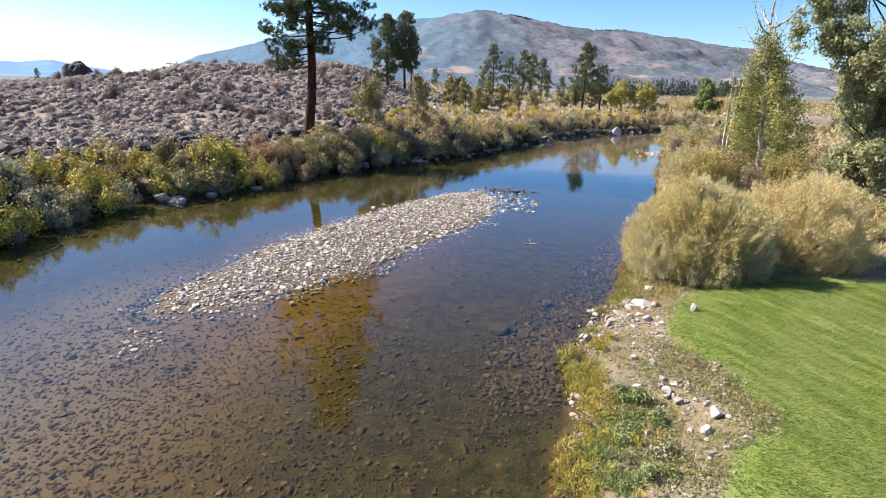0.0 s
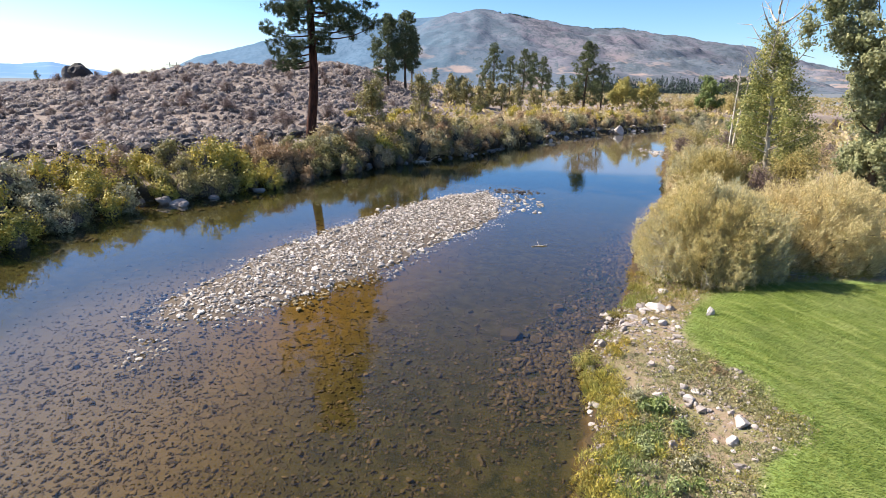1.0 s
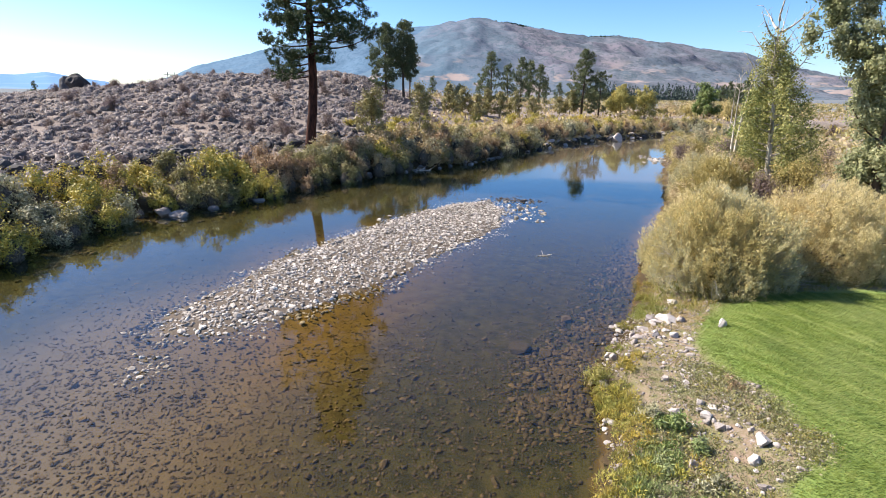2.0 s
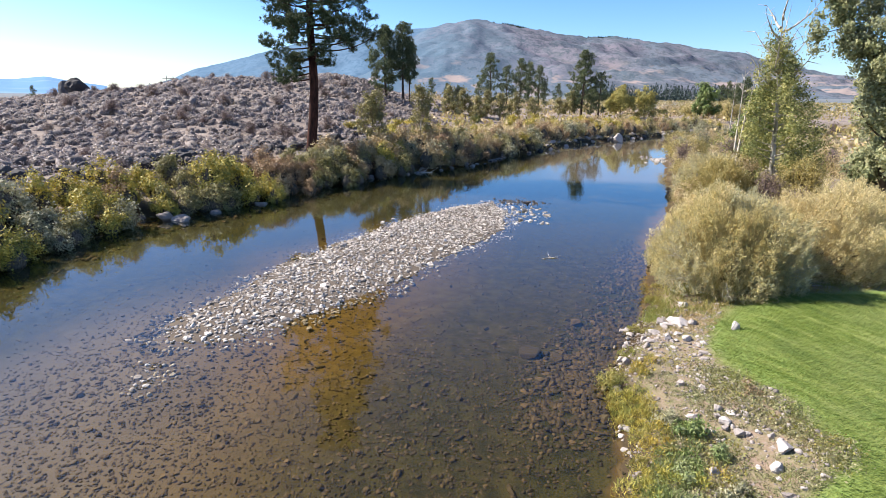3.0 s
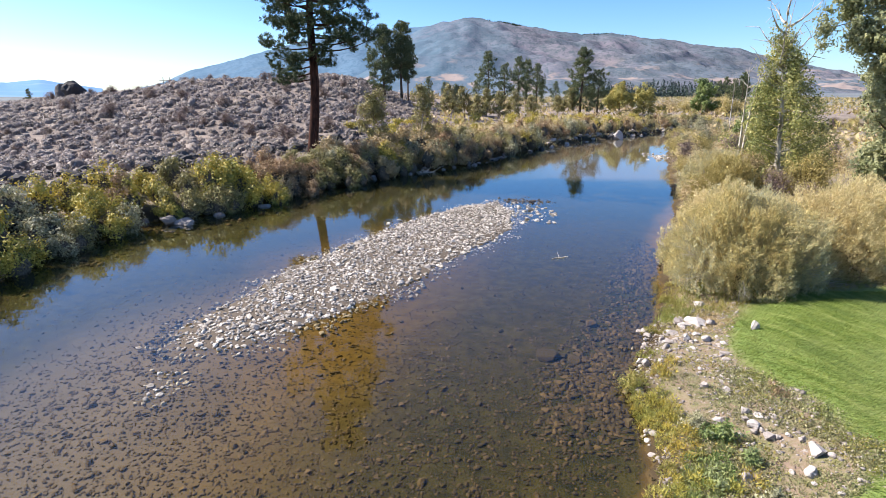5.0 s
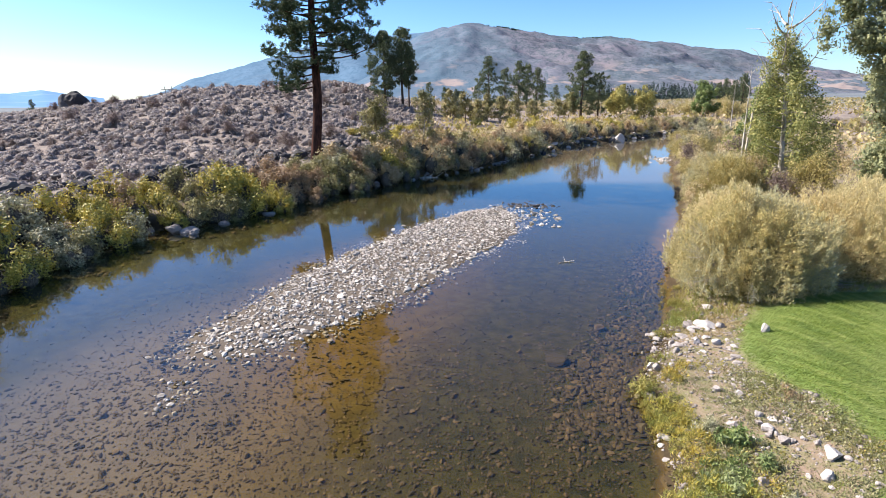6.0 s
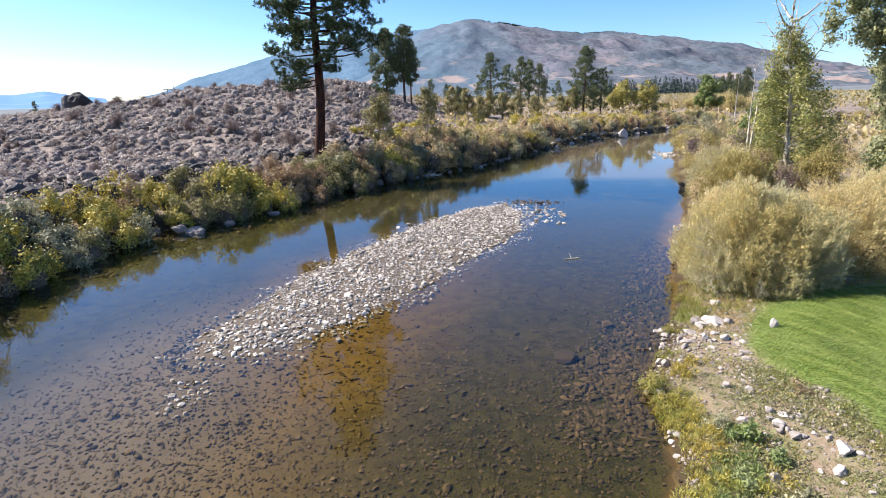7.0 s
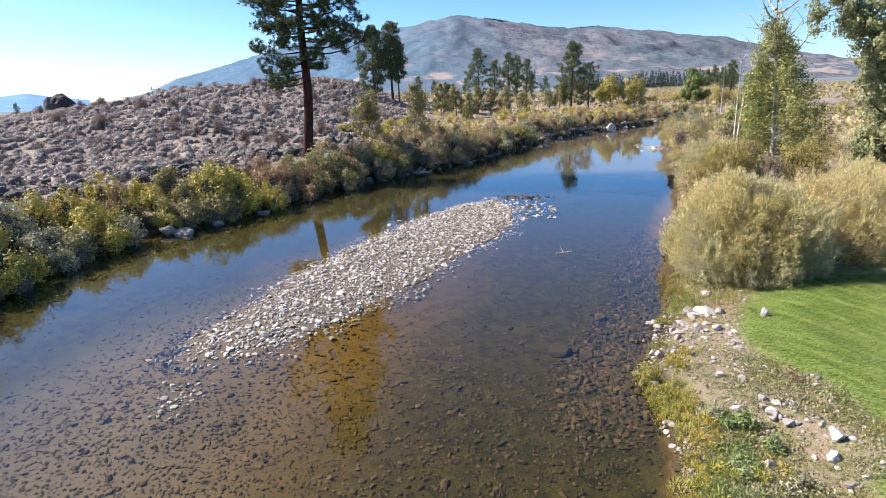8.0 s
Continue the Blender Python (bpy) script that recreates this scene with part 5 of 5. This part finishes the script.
# ---- rocks on the near bank ----
NEAR = ((7.12, 16.77, .37), (5.97, 15.69, .47), (6.38, 15.5, .57), (6.75, 15.35, .3), (5.9, 15.28, .26), (5.56, 15.12, .36), (5.67, 14.48, .28), (5.84, 14.31, .14), (6.13, 14.33, .28), (5.13, 14.86, .21), (5.16, 14.51, .35),
        (4.94, 14.13, .24), (4.83, 15.71, .26), (5.04, 15.64, .34), (4.75, 15.04, .14), (4.26, 14.69, .18), (4.1, 13.69, .26), (4.17, 13.45, .29), (4.5, 13.37, .2), (3.68, 13.13, .13), (3.28, 12.43, .21))
INNER = ((4.92, 11.93, .24), (4.98, 11.54, .12), (5.25, 11.59, .21), (5.52, 11.94, .12), (5.93, 11.58, .12), (5.37, 12.03, .12), (5.17, 10.71, .23), (5.03, 10.46, .19), (5.08, 10.26, .25), (5.01, 10.12, .18), (5.18, 10.13, .14),
         (5.2, 9.89, .24), (5.35, 9.87, .14), (5.53, 9.87, .11), (5.67, 9.68, .14), (5.75, 9.52, .16), (5.7, 9.31, .35), (5.28, 8.85, .30), (5.2, 8.61, .13), (5.09, 8.15, .25), (5.05, 8.96, .13), (4.74, 9.8, .13), (4.58, 10.59, .28), (4.21, 8.93, .25), (5.39, 8.26, .12))
rock("upright grey rock standing on the lawn", 7.57, 14.54, (0.24, 0.2, 0.42), M_PALEROCK, 197, cut=16, rough=0.14)
for k, (x, y, w) in enumerate(NEAR + INNER):
    rock("pale weathered rock on the stony bank", x, y, (w * 1.1, w * 0.9, w * (0.45 if k in (1, 2, 5, 10, 40, 43) else 0.8)), M_BANKROCK if k in (1, 3, 40, 43, 44) else M_PALEROCK, 200 + k, "rocks on the near bank", 67 * k, ICO3, gz(x, y) + 0.035, cut=14, rough=0.13)

for k in range(120):
    if k < 80:
        x, y, w = rng.uniform(4.9, 6.9), rng.uniform(12.6, 16.4), 0.07 + rng.gamma(2.0, 0.045)
    elif k < 100:
        y = rng.uniform(9.6, 16.0)
        x, w = np.interp(y, RIGHT[:, 1], RIGHT[:, 0]) + rng.uniform(0.0, 0.3), 0.08 + rng.gamma(2.0, 0.05)
    else:
        x, y, w = rng.uniform(4.7, 6.2), rng.uniform(8.2, 12.4), 0.06 + rng.gamma(2.0, 0.03)
    if not inside(np.array([x]), np.array([y]), LAWN)[0]:
        w = min(w, 0.34)
        rock("pale weathered rock on the stony bank", x, y, (w * 1.15, w * 0.85, w * 0.62), M_PALEROCK if k % 3 else M_BANKROCK, 400 + k, "rocks on the near bank", rng.uniform(0, 360), ICO2, cut=10, rough=0.12)

n = 14000
px, py = rng.uniform(2.6, 8.5, n), rng.uniform(6, 17.5, n)
ok = ~inside(px, py, RIVER) & ~inside(px, py, LAWN) & (rng.uniform(-1, 1, n) < wavy(px, py, 1.4, 3) + 0.1 + 0.5 * smooth(11.5, 13, py))
p = np.stack([px[ok], py[ok], ground_z(px[ok], py[ok])], 1)
tagged(part("bank_pebbles", [(*stones(p, (rng.gamma(1.1, 0.024, len(p)) + 0.016).clip(0, 0.15)), 0, True)], M_BANKROCK), "scattered pale pebbles over the near bank", "pebbles", kind="stuff")

# ---- gravel bar ----
bar = thing("gravel_bar", "long bar of pale dry cobbles in the river", "gravel bar", (-4, 22, 0))
n = 34000
px, py = rng.uniform(-10.5, 5.5, n), rng.uniform(11, 38, n)
sd = away(px, py, BAR, True) * np.where(inside(px, py, BAR), 1, -1)
ss = away(px, py, SHOAL, True) * np.where(inside(px, py, SHOAL), 1, -1)
chance = np.maximum(smooth(-1.0, 0.8, sd + 0.4 * wavy(px, py, 0.9, 6)), 0.45 * smooth(-0.5, 0.4, ss))
ok = rng.uniform(0, 1, n) < chance
px, py = px[ok], py[ok]
p = np.stack([px, py, np.maximum(ground_z(px, py), -0.06)], 1)
size = (rng.gamma(2.2, 0.025, len(p)) + 0.046).clip(0.05, 0.30)
order = np.argsort(np.hypot(px, py))
near, rest = order[:280], order[280:]
local = np.array((-4.0, 22, 0))
COBBLES = [mesh("cobble", [(*stones(np.zeros((1, 3)), np.ones(1), ICO2, 0.6, 0.12), 0, False)], [M_COBBLE]) for _ in range(12)]
for k, i in enumerate(near):
    ob = new("cobble", COBBLES[k % 12])
    ob.parent = bar
    ob.matrix_basis = pose(*(p[i] - local), 0, 0, rng.uniform(0, 360)) @ Matrix.Scale(size[i], 4)
tagged(part("cobbles", [(*stones(p[rest] - local, size[rest], ICO1, 0.6, 0.26), 0, False)], M_COBBLE, bar), "mass of pale dry cobbles", kind="stuff")

# ---- stray stones at the bar's head ----
n = 260
p = np.stack([rng.normal(4.4, 0.95, n), rng.normal(35.4, 0.5, n), np.full(n, -0.06)], 1)
tagged(part("dark_wet_stones", [(*stones(p, rng.gamma(3, 0.035, n) + 0.07, ICO1, 0.55, 0.24, 0.3), 0, False)], M_BLACKROCK), "dark wet stones just breaking the water", "stones", kind="stuff")
n = 130
p = np.stack([-9.0 + 0.55 * rng.normal(size=n).clip(-2, 2), 15.9 + 0.9 * rng.normal(size=n).clip(-2, 2), np.full(n, -0.05)], 1)
tagged(part("slate_wet_stones", [(*stones(p, (rng.gamma(3, 0.022, n) + 0.04).clip(0, 0.15), ICO1, 0.6, 0.2, 0.3), 0, False)], M_BLACKROCK), "dark wet stones at the tail of the gravel bar", "stones", kind="stuff")
n = 150
p = np.stack([3.8 + 0.9 * rng.normal(size=n).clip(-2, 2), 32.2 + 1.5 * rng.normal(size=n).clip(-1.8, 1.8), np.full(n, -0.04)], 1)
tagged(part("stray_cobbles", [(*stones(p, rng.gamma(3, 0.035, n) + 0.07, ICO1, 0.6, 0.24, 0.3), 0, False)], M_COBBLE), "pale stray cobbles just above the water", "stones", kind="stuff")

n = 110
p = np.stack([rng.normal(23.2, 0.8, n), rng.normal(59.5, 1.6, n), np.full(n, -0.03)], 1)
tagged(part("shore_cobbles", [(*stones(p, rng.gamma(3, 0.045, n) + 0.09, ICO1, 0.6, 0.24, 0.3), 0, False)], M_COBBLE), "pale cobbles heaped at the near shore", "stones", kind="stuff")

# ---- stones on the river bed ----
n = 128000
px, py = rng.uniform(-20, 9, n), 2.5 + 42 * rng.uniform(0, 1, n) ** 1.5
dr = away(px, py, RIGHT)
ok = inside(px, py, RIVER) & ~inside(px, py, BAR) & (rng.uniform(0, 1, n) < (0.36 + 0.50 * smooth(19, 11, py) + 0.15 * smooth(2.6, 1.2, dr) * smooth(10.5, 12, py) + 0.18 * wavy(px, py, 2.2, 3)) * (1.25 - py / 55))
ok &= ~((dr < 2.4) & (py < 9.5)) | (rng.uniform(0, 1, n) < 0.4)
dl = away(px, py, LEFT)
ok &= (rng.uniform(0, 1, n) < 0.25 + 0.75 * smooth(7, 10, dl))
px, py, dr = px[ok], py[ok], dr[ok]
p = np.stack([px, py, ground_z(px, py)], 1)
size = rng.gamma(2.2, 0.017, len(p)) + 0.028 + 0.115 * smooth(2.6, 1.0, dr) * smooth(10.0, 11.5, py)
nearest = np.argsort(np.hypot(px + 1, py))[:280]
BEDS = [mesh("bed_stone", [(*stones(np.zeros((1, 3)), np.ones(1), ICO2, 0.55, 0.11), 0, False)], [M_BEDSTONE]) for _ in range(10)]
for k, i in enumerate(nearest):
    ob = new("bed_stone", BEDS[k % 10])
    ob.parent = ground
    ob.matrix_basis = pose(*p[i], 0, 0, rng.uniform(0, 360)) @ Matrix.Scale(size[i].clip(0.05, 0.4), 4)
p, size = np.delete(p, nearest, 0), np.delete(size, nearest)
back = np.stack([rng.uniform(-20, 2, 11000), 3.0 - 17 * rng.uniform(0, 1, 11000) ** 1.8, np.zeros(11000)], 1)
back = back[inside(back[:, 0], back[:, 1], RIVER)]
back[:, 2] = ground_z(back[:, 0], back[:, 1])
p, size = np.vstack([p, back]), np.r_[size, rng.gamma(2.2, 0.021, len(back)) + 0.04]
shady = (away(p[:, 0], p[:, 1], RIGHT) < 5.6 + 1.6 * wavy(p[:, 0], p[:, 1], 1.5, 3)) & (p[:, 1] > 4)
for name, pick, m, label in (("bed_stones", ~shady, M_BEDSTONE, "brown cobbles lying on the river bed"), ("shallow_cobbles", shady, M_DARKSTONE, "dark brown cobbles under the near shore's shallows")):
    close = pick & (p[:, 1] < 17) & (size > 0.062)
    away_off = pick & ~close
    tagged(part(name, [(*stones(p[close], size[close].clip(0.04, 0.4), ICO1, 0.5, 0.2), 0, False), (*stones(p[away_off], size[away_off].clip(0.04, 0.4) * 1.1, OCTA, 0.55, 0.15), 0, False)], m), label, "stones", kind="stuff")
n = 420
s, off = rng.uniform(S0 - 2, S0 + 30, n), -rng.uniform(0.0, 3.0, n)
p = np.array([along_left(a, b) for a, b in zip(s, off)])
p = np.stack([p[:, 0], p[:, 1], ground_z(p[:, 0], p[:, 1])], 1)
tagged(part("shallow_stones", [(*stones(p, rng.gamma(3, 0.06, n) + 0.05, ICO1, 0.5), 0, True)], M_BEDSTONE), "brown stones in the far shallows", "stones", kind="stuff")

# ---- lawn grass ----
n = 260000
px, py = rng.uniform(5, 20, n), rng.uniform(5.5, 17, n)
sl = away(px, py, LAWN, True) * np.where(inside(px, py, LAWN), 1, -1)
ok = rng.uniform(-0.35, 0.35, n) < sl + 0.15 * wavy(px, py, 0.9, 2)
px, py = px[ok], py[ok]
p = np.stack([px, py, ground_z(px, py) - 0.005], 1)
along, across = px * 0.868 - py * 0.497, px * 0.497 + py * 0.868
comb = (wavy(along * 0.35, across * 2.6, 0.8, 3) + 0.6 * wavy(along * 0.2, across, 1.6, 7))[:, None]
d = rng.normal(size=p.shape) * (0.22, 0.22, 0) + (0.24, -0.66, 0.75) + comb * (0.3, 0.1, 0)
d /= np.linalg.norm(d, axis=1, keepdims=True)
side = np.cross(d, rng.normal(size=p.shape) * (0.5, 0.5, 0) + (-0.75, -0.4, 0.3))
side *= 0.009 * rng.uniform(0.7, 1.3, (len(p), 1)) / np.linalg.norm(side, axis=1, keepdims=True)
v = np.stack([p - side, p + side, p + d * 0.085 * rng.uniform(0.6, 1.2, (len(p), 1))], 1).reshape(-1, 3)
tagged(part("lawn_grass", [(v, np.arange(len(v)).reshape(-1, 3), 0, False)], M_LAWN), "closely mown bright green lawn grass", "grass", kind="stuff")


# ---- weeds and grass on the near bank ----
def tufts(name, label, at, m, per, height, width, lean=0.5, spread=0.12, cat="grass"):
    own = np.repeat(np.arange(len(at)), per)
    hh = height * rng.uniform(0.55, 1.25, len(at))[own]
    c = at[own] + rng.normal(size=(len(own), 3)) * (spread, spread, 0)
    c[:, 2] = ground_z(c[:, 0], c[:, 1]).clip(-0.05) - 0.02
    d = rng.normal(size=c.shape) * (lean, lean, 0) + (0, 0, 1)
    d /= np.linalg.norm(d, axis=1, keepdims=True)
    v, f = blades(c, d, 1.0, width / height)
    v = c.repeat(3, 0) + (v - c.repeat(3, 0)) * hh.repeat(3)[:, None]
    return shade(tagged(part(name, [(v, f, 0, False)], m), label, cat, kind="stuff"), rng.uniform(0.2, 0.9, len(at))[own].repeat(3))


def bank_points(n, x0, x1, y0, y1, d0, d1, lawn=False):
    px, py = rng.uniform(x0, x1, n), rng.uniform(y0, y1, n)
    dr = away(px, py, RIGHT)
    ok = ~inside(px, py, RIVER) & (dr > d0) & (dr < d1) & (lawn | ~inside(px, py, LAWN))
    return np.stack([px[ok], py[ok], ground_z(px[ok], py[ok])], 1)


def mounds(name, label, at, m, radius, height, per, leaf, cat="weeds", narrow=0.3):
    """Low leafy cushions: each a small dome of pointed leaves."""
    own = np.repeat(np.arange(len(at)), per)
    big = rng.uniform(0.55, 1.25, len(at))[own]
    d = unit(len(own))
    d[:, 2] = np.abs(d[:, 2])
    c = at[own] + d * (big * rng.uniform(0.55, 1.0, len(own)))[:, None] * (radius, radius, height)
    c[:, 2] += ground_z(c[:, 0], c[:, 1]).clip(-0.02) - at[own, 2] - 0.02
    go = d * 0.7 + unit(len(own)) * 0.8 + (0, 0, 0.5)
    go /= np.linalg.norm(go, axis=1, keepdims=True)
    ob = tagged(part(name, [(*blades(c, go, leaf, leaf * narrow), 0, False)], m), label, cat, kind="stuff")
    return shade(ob, rng.uniform(0, 1, len(at))[own].repeat(3))


p = bank_points(1050, 1.5, 5.5, 4, 13.3, 0.0, 0.85)
p = p[(wavy(p[:, 0], p[:, 1], 0.7, 3) > -0.35) | (p[:, 1] < 9.6)]
mounds("waterline_grass", "golden leafy weeds along the water's edge", p[::2], M_GOLDGRASS, 0.19, 0.30, 110, 0.085, narrow=0.2)
q = bank_points(520, 3.6, 8.4, 13.6, 19.5, 0.0, 0.6)
mounds("willow_foot_grass", "straw-green grass along the water under the willow", q[wavy(q[:, 0], q[:, 1], 0.6, 4) > -0.2], M_DRYGRASS, 0.16, 0.28, 90, 0.09, "grass", 0.2)
mounds("green_waterline_grass", "yellow-green leafy weeds along the water's edge", p[1::2], M_DRYGRASS, 0.17, 0.24, 100, 0.08, narrow=0.22)
p = bank_points(420, 2.4, 5.2, 6, 10.8, 0.35, 1.4)
p = p[wavy(p[:, 0], p[:, 1], 0.8, 6) > -0.2]
mounds("green_bank_weeds", "bright green leafy weeds on the lower bank", p, M_GREENGRASS, 0.17, 0.19, 110, 0.07)
mounds("low_bank_grass", "yellow-green leafy weeds on the lower bank", bank_points(800, -4, 4.6, -8, 8.9, 0.0, 1.5), M_GOLDGRASS, 0.2, 0.34, 90, 0.1, narrow=0.2)
p = bank_points(2300, 3.0, 7.2, 7.4, 12.6, 0.7, 4.5)
p = p[wavy(p[:, 0], p[:, 1], 0.9, 2) > rng.uniform(-1.1, 0.4, len(p))]
mounds("bank_weeds", "short dusty green weeds over the stony bank", p, M_PALEWEED, 0.09, 0.06, 36, 0.045)
tufts("weedy_bank_grass", "short green grass over the bank behind", bank_points(2400, -2, 8, -6, 7.4, 0.6, 5), M_GREENGRASS, 12, 0.13, 0.03, 0.9)
p = bank_points(500, 4.4, 7.4, 7.6, 13.2, 2.4, 5)
p = p[(away(p[:, 0], p[:, 1], LAWN, True) < 0.7) & (wavy(p[:, 0], p[:, 1], 0.8, 8) > -0.3)]
mounds("lawn_edge_weeds", "yellow-green grass straggling off the lawn's edge", p, M_DRYGRASS, 0.13, 0.07, 60, 0.05, "grass", 0.22)
p = bank_points(420, 5.6, 8.4, 14.6, 17.6, 0.6, 6)
mounds("dry_orange_grass", "dry orange grass at the foot of the willow", p, M_TAN, 0.12, 0.07, 44, 0.06, "grass", 0.2)
tufts("sparse_bank_grass", "sparse dry grass on the stony bank", bank_points(420, 4, 9, 11.5, 17, 0.2, 5), M_DRYGRASS, 10, 0.13, 0.014, 0.8)
tufts("shrub_foot_grass", "dry grass at the foot of the willows", bank_points(700, 4.5, 16, 16, 19, 0.1, 8), M_DRYGRASS, 16, 0.25, 0.022, 0.6)
far_x, far_y = rng.uniform(8, 60, 2600), rng.uniform(20, 110, 2600)
ok = ~inside(far_x, far_y, RIVER) & (away(far_x, far_y, RIGHT) < away(far_x, far_y, LEFT)) & (away(far_x, far_y, RIGHT) > 2.0)
tufts("dry_meadow_grass", "dry straw grass behind the near bank", np.stack([far_x[ok], far_y[ok], 0 * far_x[ok]], 1), M_STRAW, 22, 0.5, 0.06, 0.6, 0.5)
p = np.array([along_left(S0 + a, b) for a, b in zip(rng.uniform(58, 124, 1500), rng.uniform(0.6, 14, 1500))])
tufts("far_dry_grass", "dry straw grass on the far bank by the bend", np.stack([p[:, 0], p[:, 1], ground_z(p[:, 0], p[:, 1])], 1), M_STRAW, 14, 0.5, 0.09, 0.6, 0.6)
shrub("dark green broad-leaved weed on the bank", 0.8, 0.7, 0.42, 0.09, 900, M_GREENGRASS, at_ground(4.35, 10.0), 301, stems=30, name="weed", narrow=0.5, cat="weed", scatter=0.05)
for k, (x, y, w) in enumerate(((3.75, 8.9, 0.7), (4.3, 8.3, 0.8), (3.9, 7.7, 0.75), (4.55, 9.3, 0.45))):
    shrub("leafy green weed on the lower bank", w, w * 0.9, 0.34, 0.07, 800, (M_GREENGRASS, M_GREY, M_GREENGRASS)[k % 3], at_ground(x, y), 310 + k, "leafy weeds on the bank", stems=26, name="weed", narrow=0.45, cat="weed", scatter=0.05)
shrub("silvery sage weed on the bank", 0.9, 0.8, 0.4, 0.06, 1200, M_GREY, at_ground(4.1, 10.6), 302, stems=40, name="weed", cat="weed", scatter=0.05)
shrub("rusty dry weed at the lawn's edge", 0.5, 0.5, 0.28, 0.06, 500, M_RUST, at_ground(6.2, 11.2), 303, stems=24, name="weed", cat="weed", scatter=0.05)
shrub("golden grass clump at the water's edge", 0.9, 0.8, 0.5, 0.10, 1100, M_DRYGRASS, at_ground(3.4, 12.5), 304, stems=50, name="weed", cat="weed", scatter=0.05, narrow=0.2)

def creepers(name, label, at, m, per, leaf, spread):
    """Low leafy weeds spread over the ground."""
    c = at[np.repeat(np.arange(len(at)), per)] + rng.normal(size=(len(at) * per, 3)) * (spread, spread, 0)
    c[:, 2] = ground_z(c[:, 0], c[:, 1]) + rng.uniform(0.0, 0.09, len(c))
    return tagged(part(name, [(*leaves(c, leaf, leaf * 0.5, 0.6), 0, False)], m), label, "weeds", kind="stuff")


p = bank_points(900, 2.8, 8.0, 5.5, 13.0, 0.5, 5)
p = p[wavy(p[:, 0], p[:, 1], 1.1, 4) > -0.1]
creepers("green_creepers", "low dusty green weeds spread over the bank", p, M_PALEWEED, 26, 0.06, 0.13)
p = bank_points(520, 2.8, 8.0, 5.5, 13.5, 0.4, 5)
p = p[wavy(p[:, 0], p[:, 1], 0.9, 9) > 0.0]
creepers("dry_creepers", "low dry straw weeds spread over the bank", p, M_DRYGRASS, 24, 0.06, 0.13)

# ---- sunken boulders, driftwood ----
for k, (x, y, w) in enumerate(((1.75, 14.5, 0.6), (3.58, 16.6, 0.45), (2.5, 14.3, 0.36))):
    rock("dark brown boulder sunk in the river", x, y, (w * 1.2, w, w * 0.6), M_DARKSTONE, 140 + k, "sunken boulders", 50 * k, ICO3, cut=4, rough=0.12)
r = np.random.default_rng(31)
for name, label, x, y, n, size, m in (("driftwood", "pale bare driftwood roots at the far waterline", -2.6, 48.4, 14, 1.5, M_BARK_PALE), ("sunken_branch", "pale bare branch lying in the shallows", 4.05, 23.1, 6, 0.55, M_BARK_PALE)):
    ob = thing(name, label, "driftwood", (x, y, -0.05))
    e = np.linspace(0, 1, 5)
    sticks = [tube(np.outer(e - 0.5, (size * 1.3, 0.15, 0.05)) + (0, 0, 0.06), 0.05 * size * (1.1 - 0.6 * e), 6)]
    for k in range(n):
        d = r.normal(size=3) * (0.6, 0.4, 0.22) + (0, 0, 0.1)
        sticks.append(tube(np.array((r.uniform(-0.5, 0.5) * size, 0, 0.06)) + np.outer(e * size * 0.7, d), 0.028 * size * (1.15 - e), 4))
    part("limbs", [(*join(sticks), 0, True)], m, ob)

# ---- dead branch at the waterline ----
s = np.linspace(0, 1, 6)
twigs = [tube(np.stack([4.9 - 0.9 * s, 15.0 + 0.1 * s, 0.12 + 0.25 * s], 1), 0.02 * (1.1 - s), 5)]
for k in range(9):
    e = np.linspace(0, 1, 4)
    p = np.array([4.9 - 0.1 * k, 15.0 + 0.011 * k, 0.12 + 0.028 * k])
    d = rng.normal(size=3) * 0.25 + (-0.25, 0, 0.2)
    twigs.append(tube(p + np.outer(e, d), 0.008 * (1.1 - e), 4))
tagged(part("dead_branch", [(*join(twigs), 0, True)], M_TWIG), "bare grey dead branch at the water's edge", "branch")
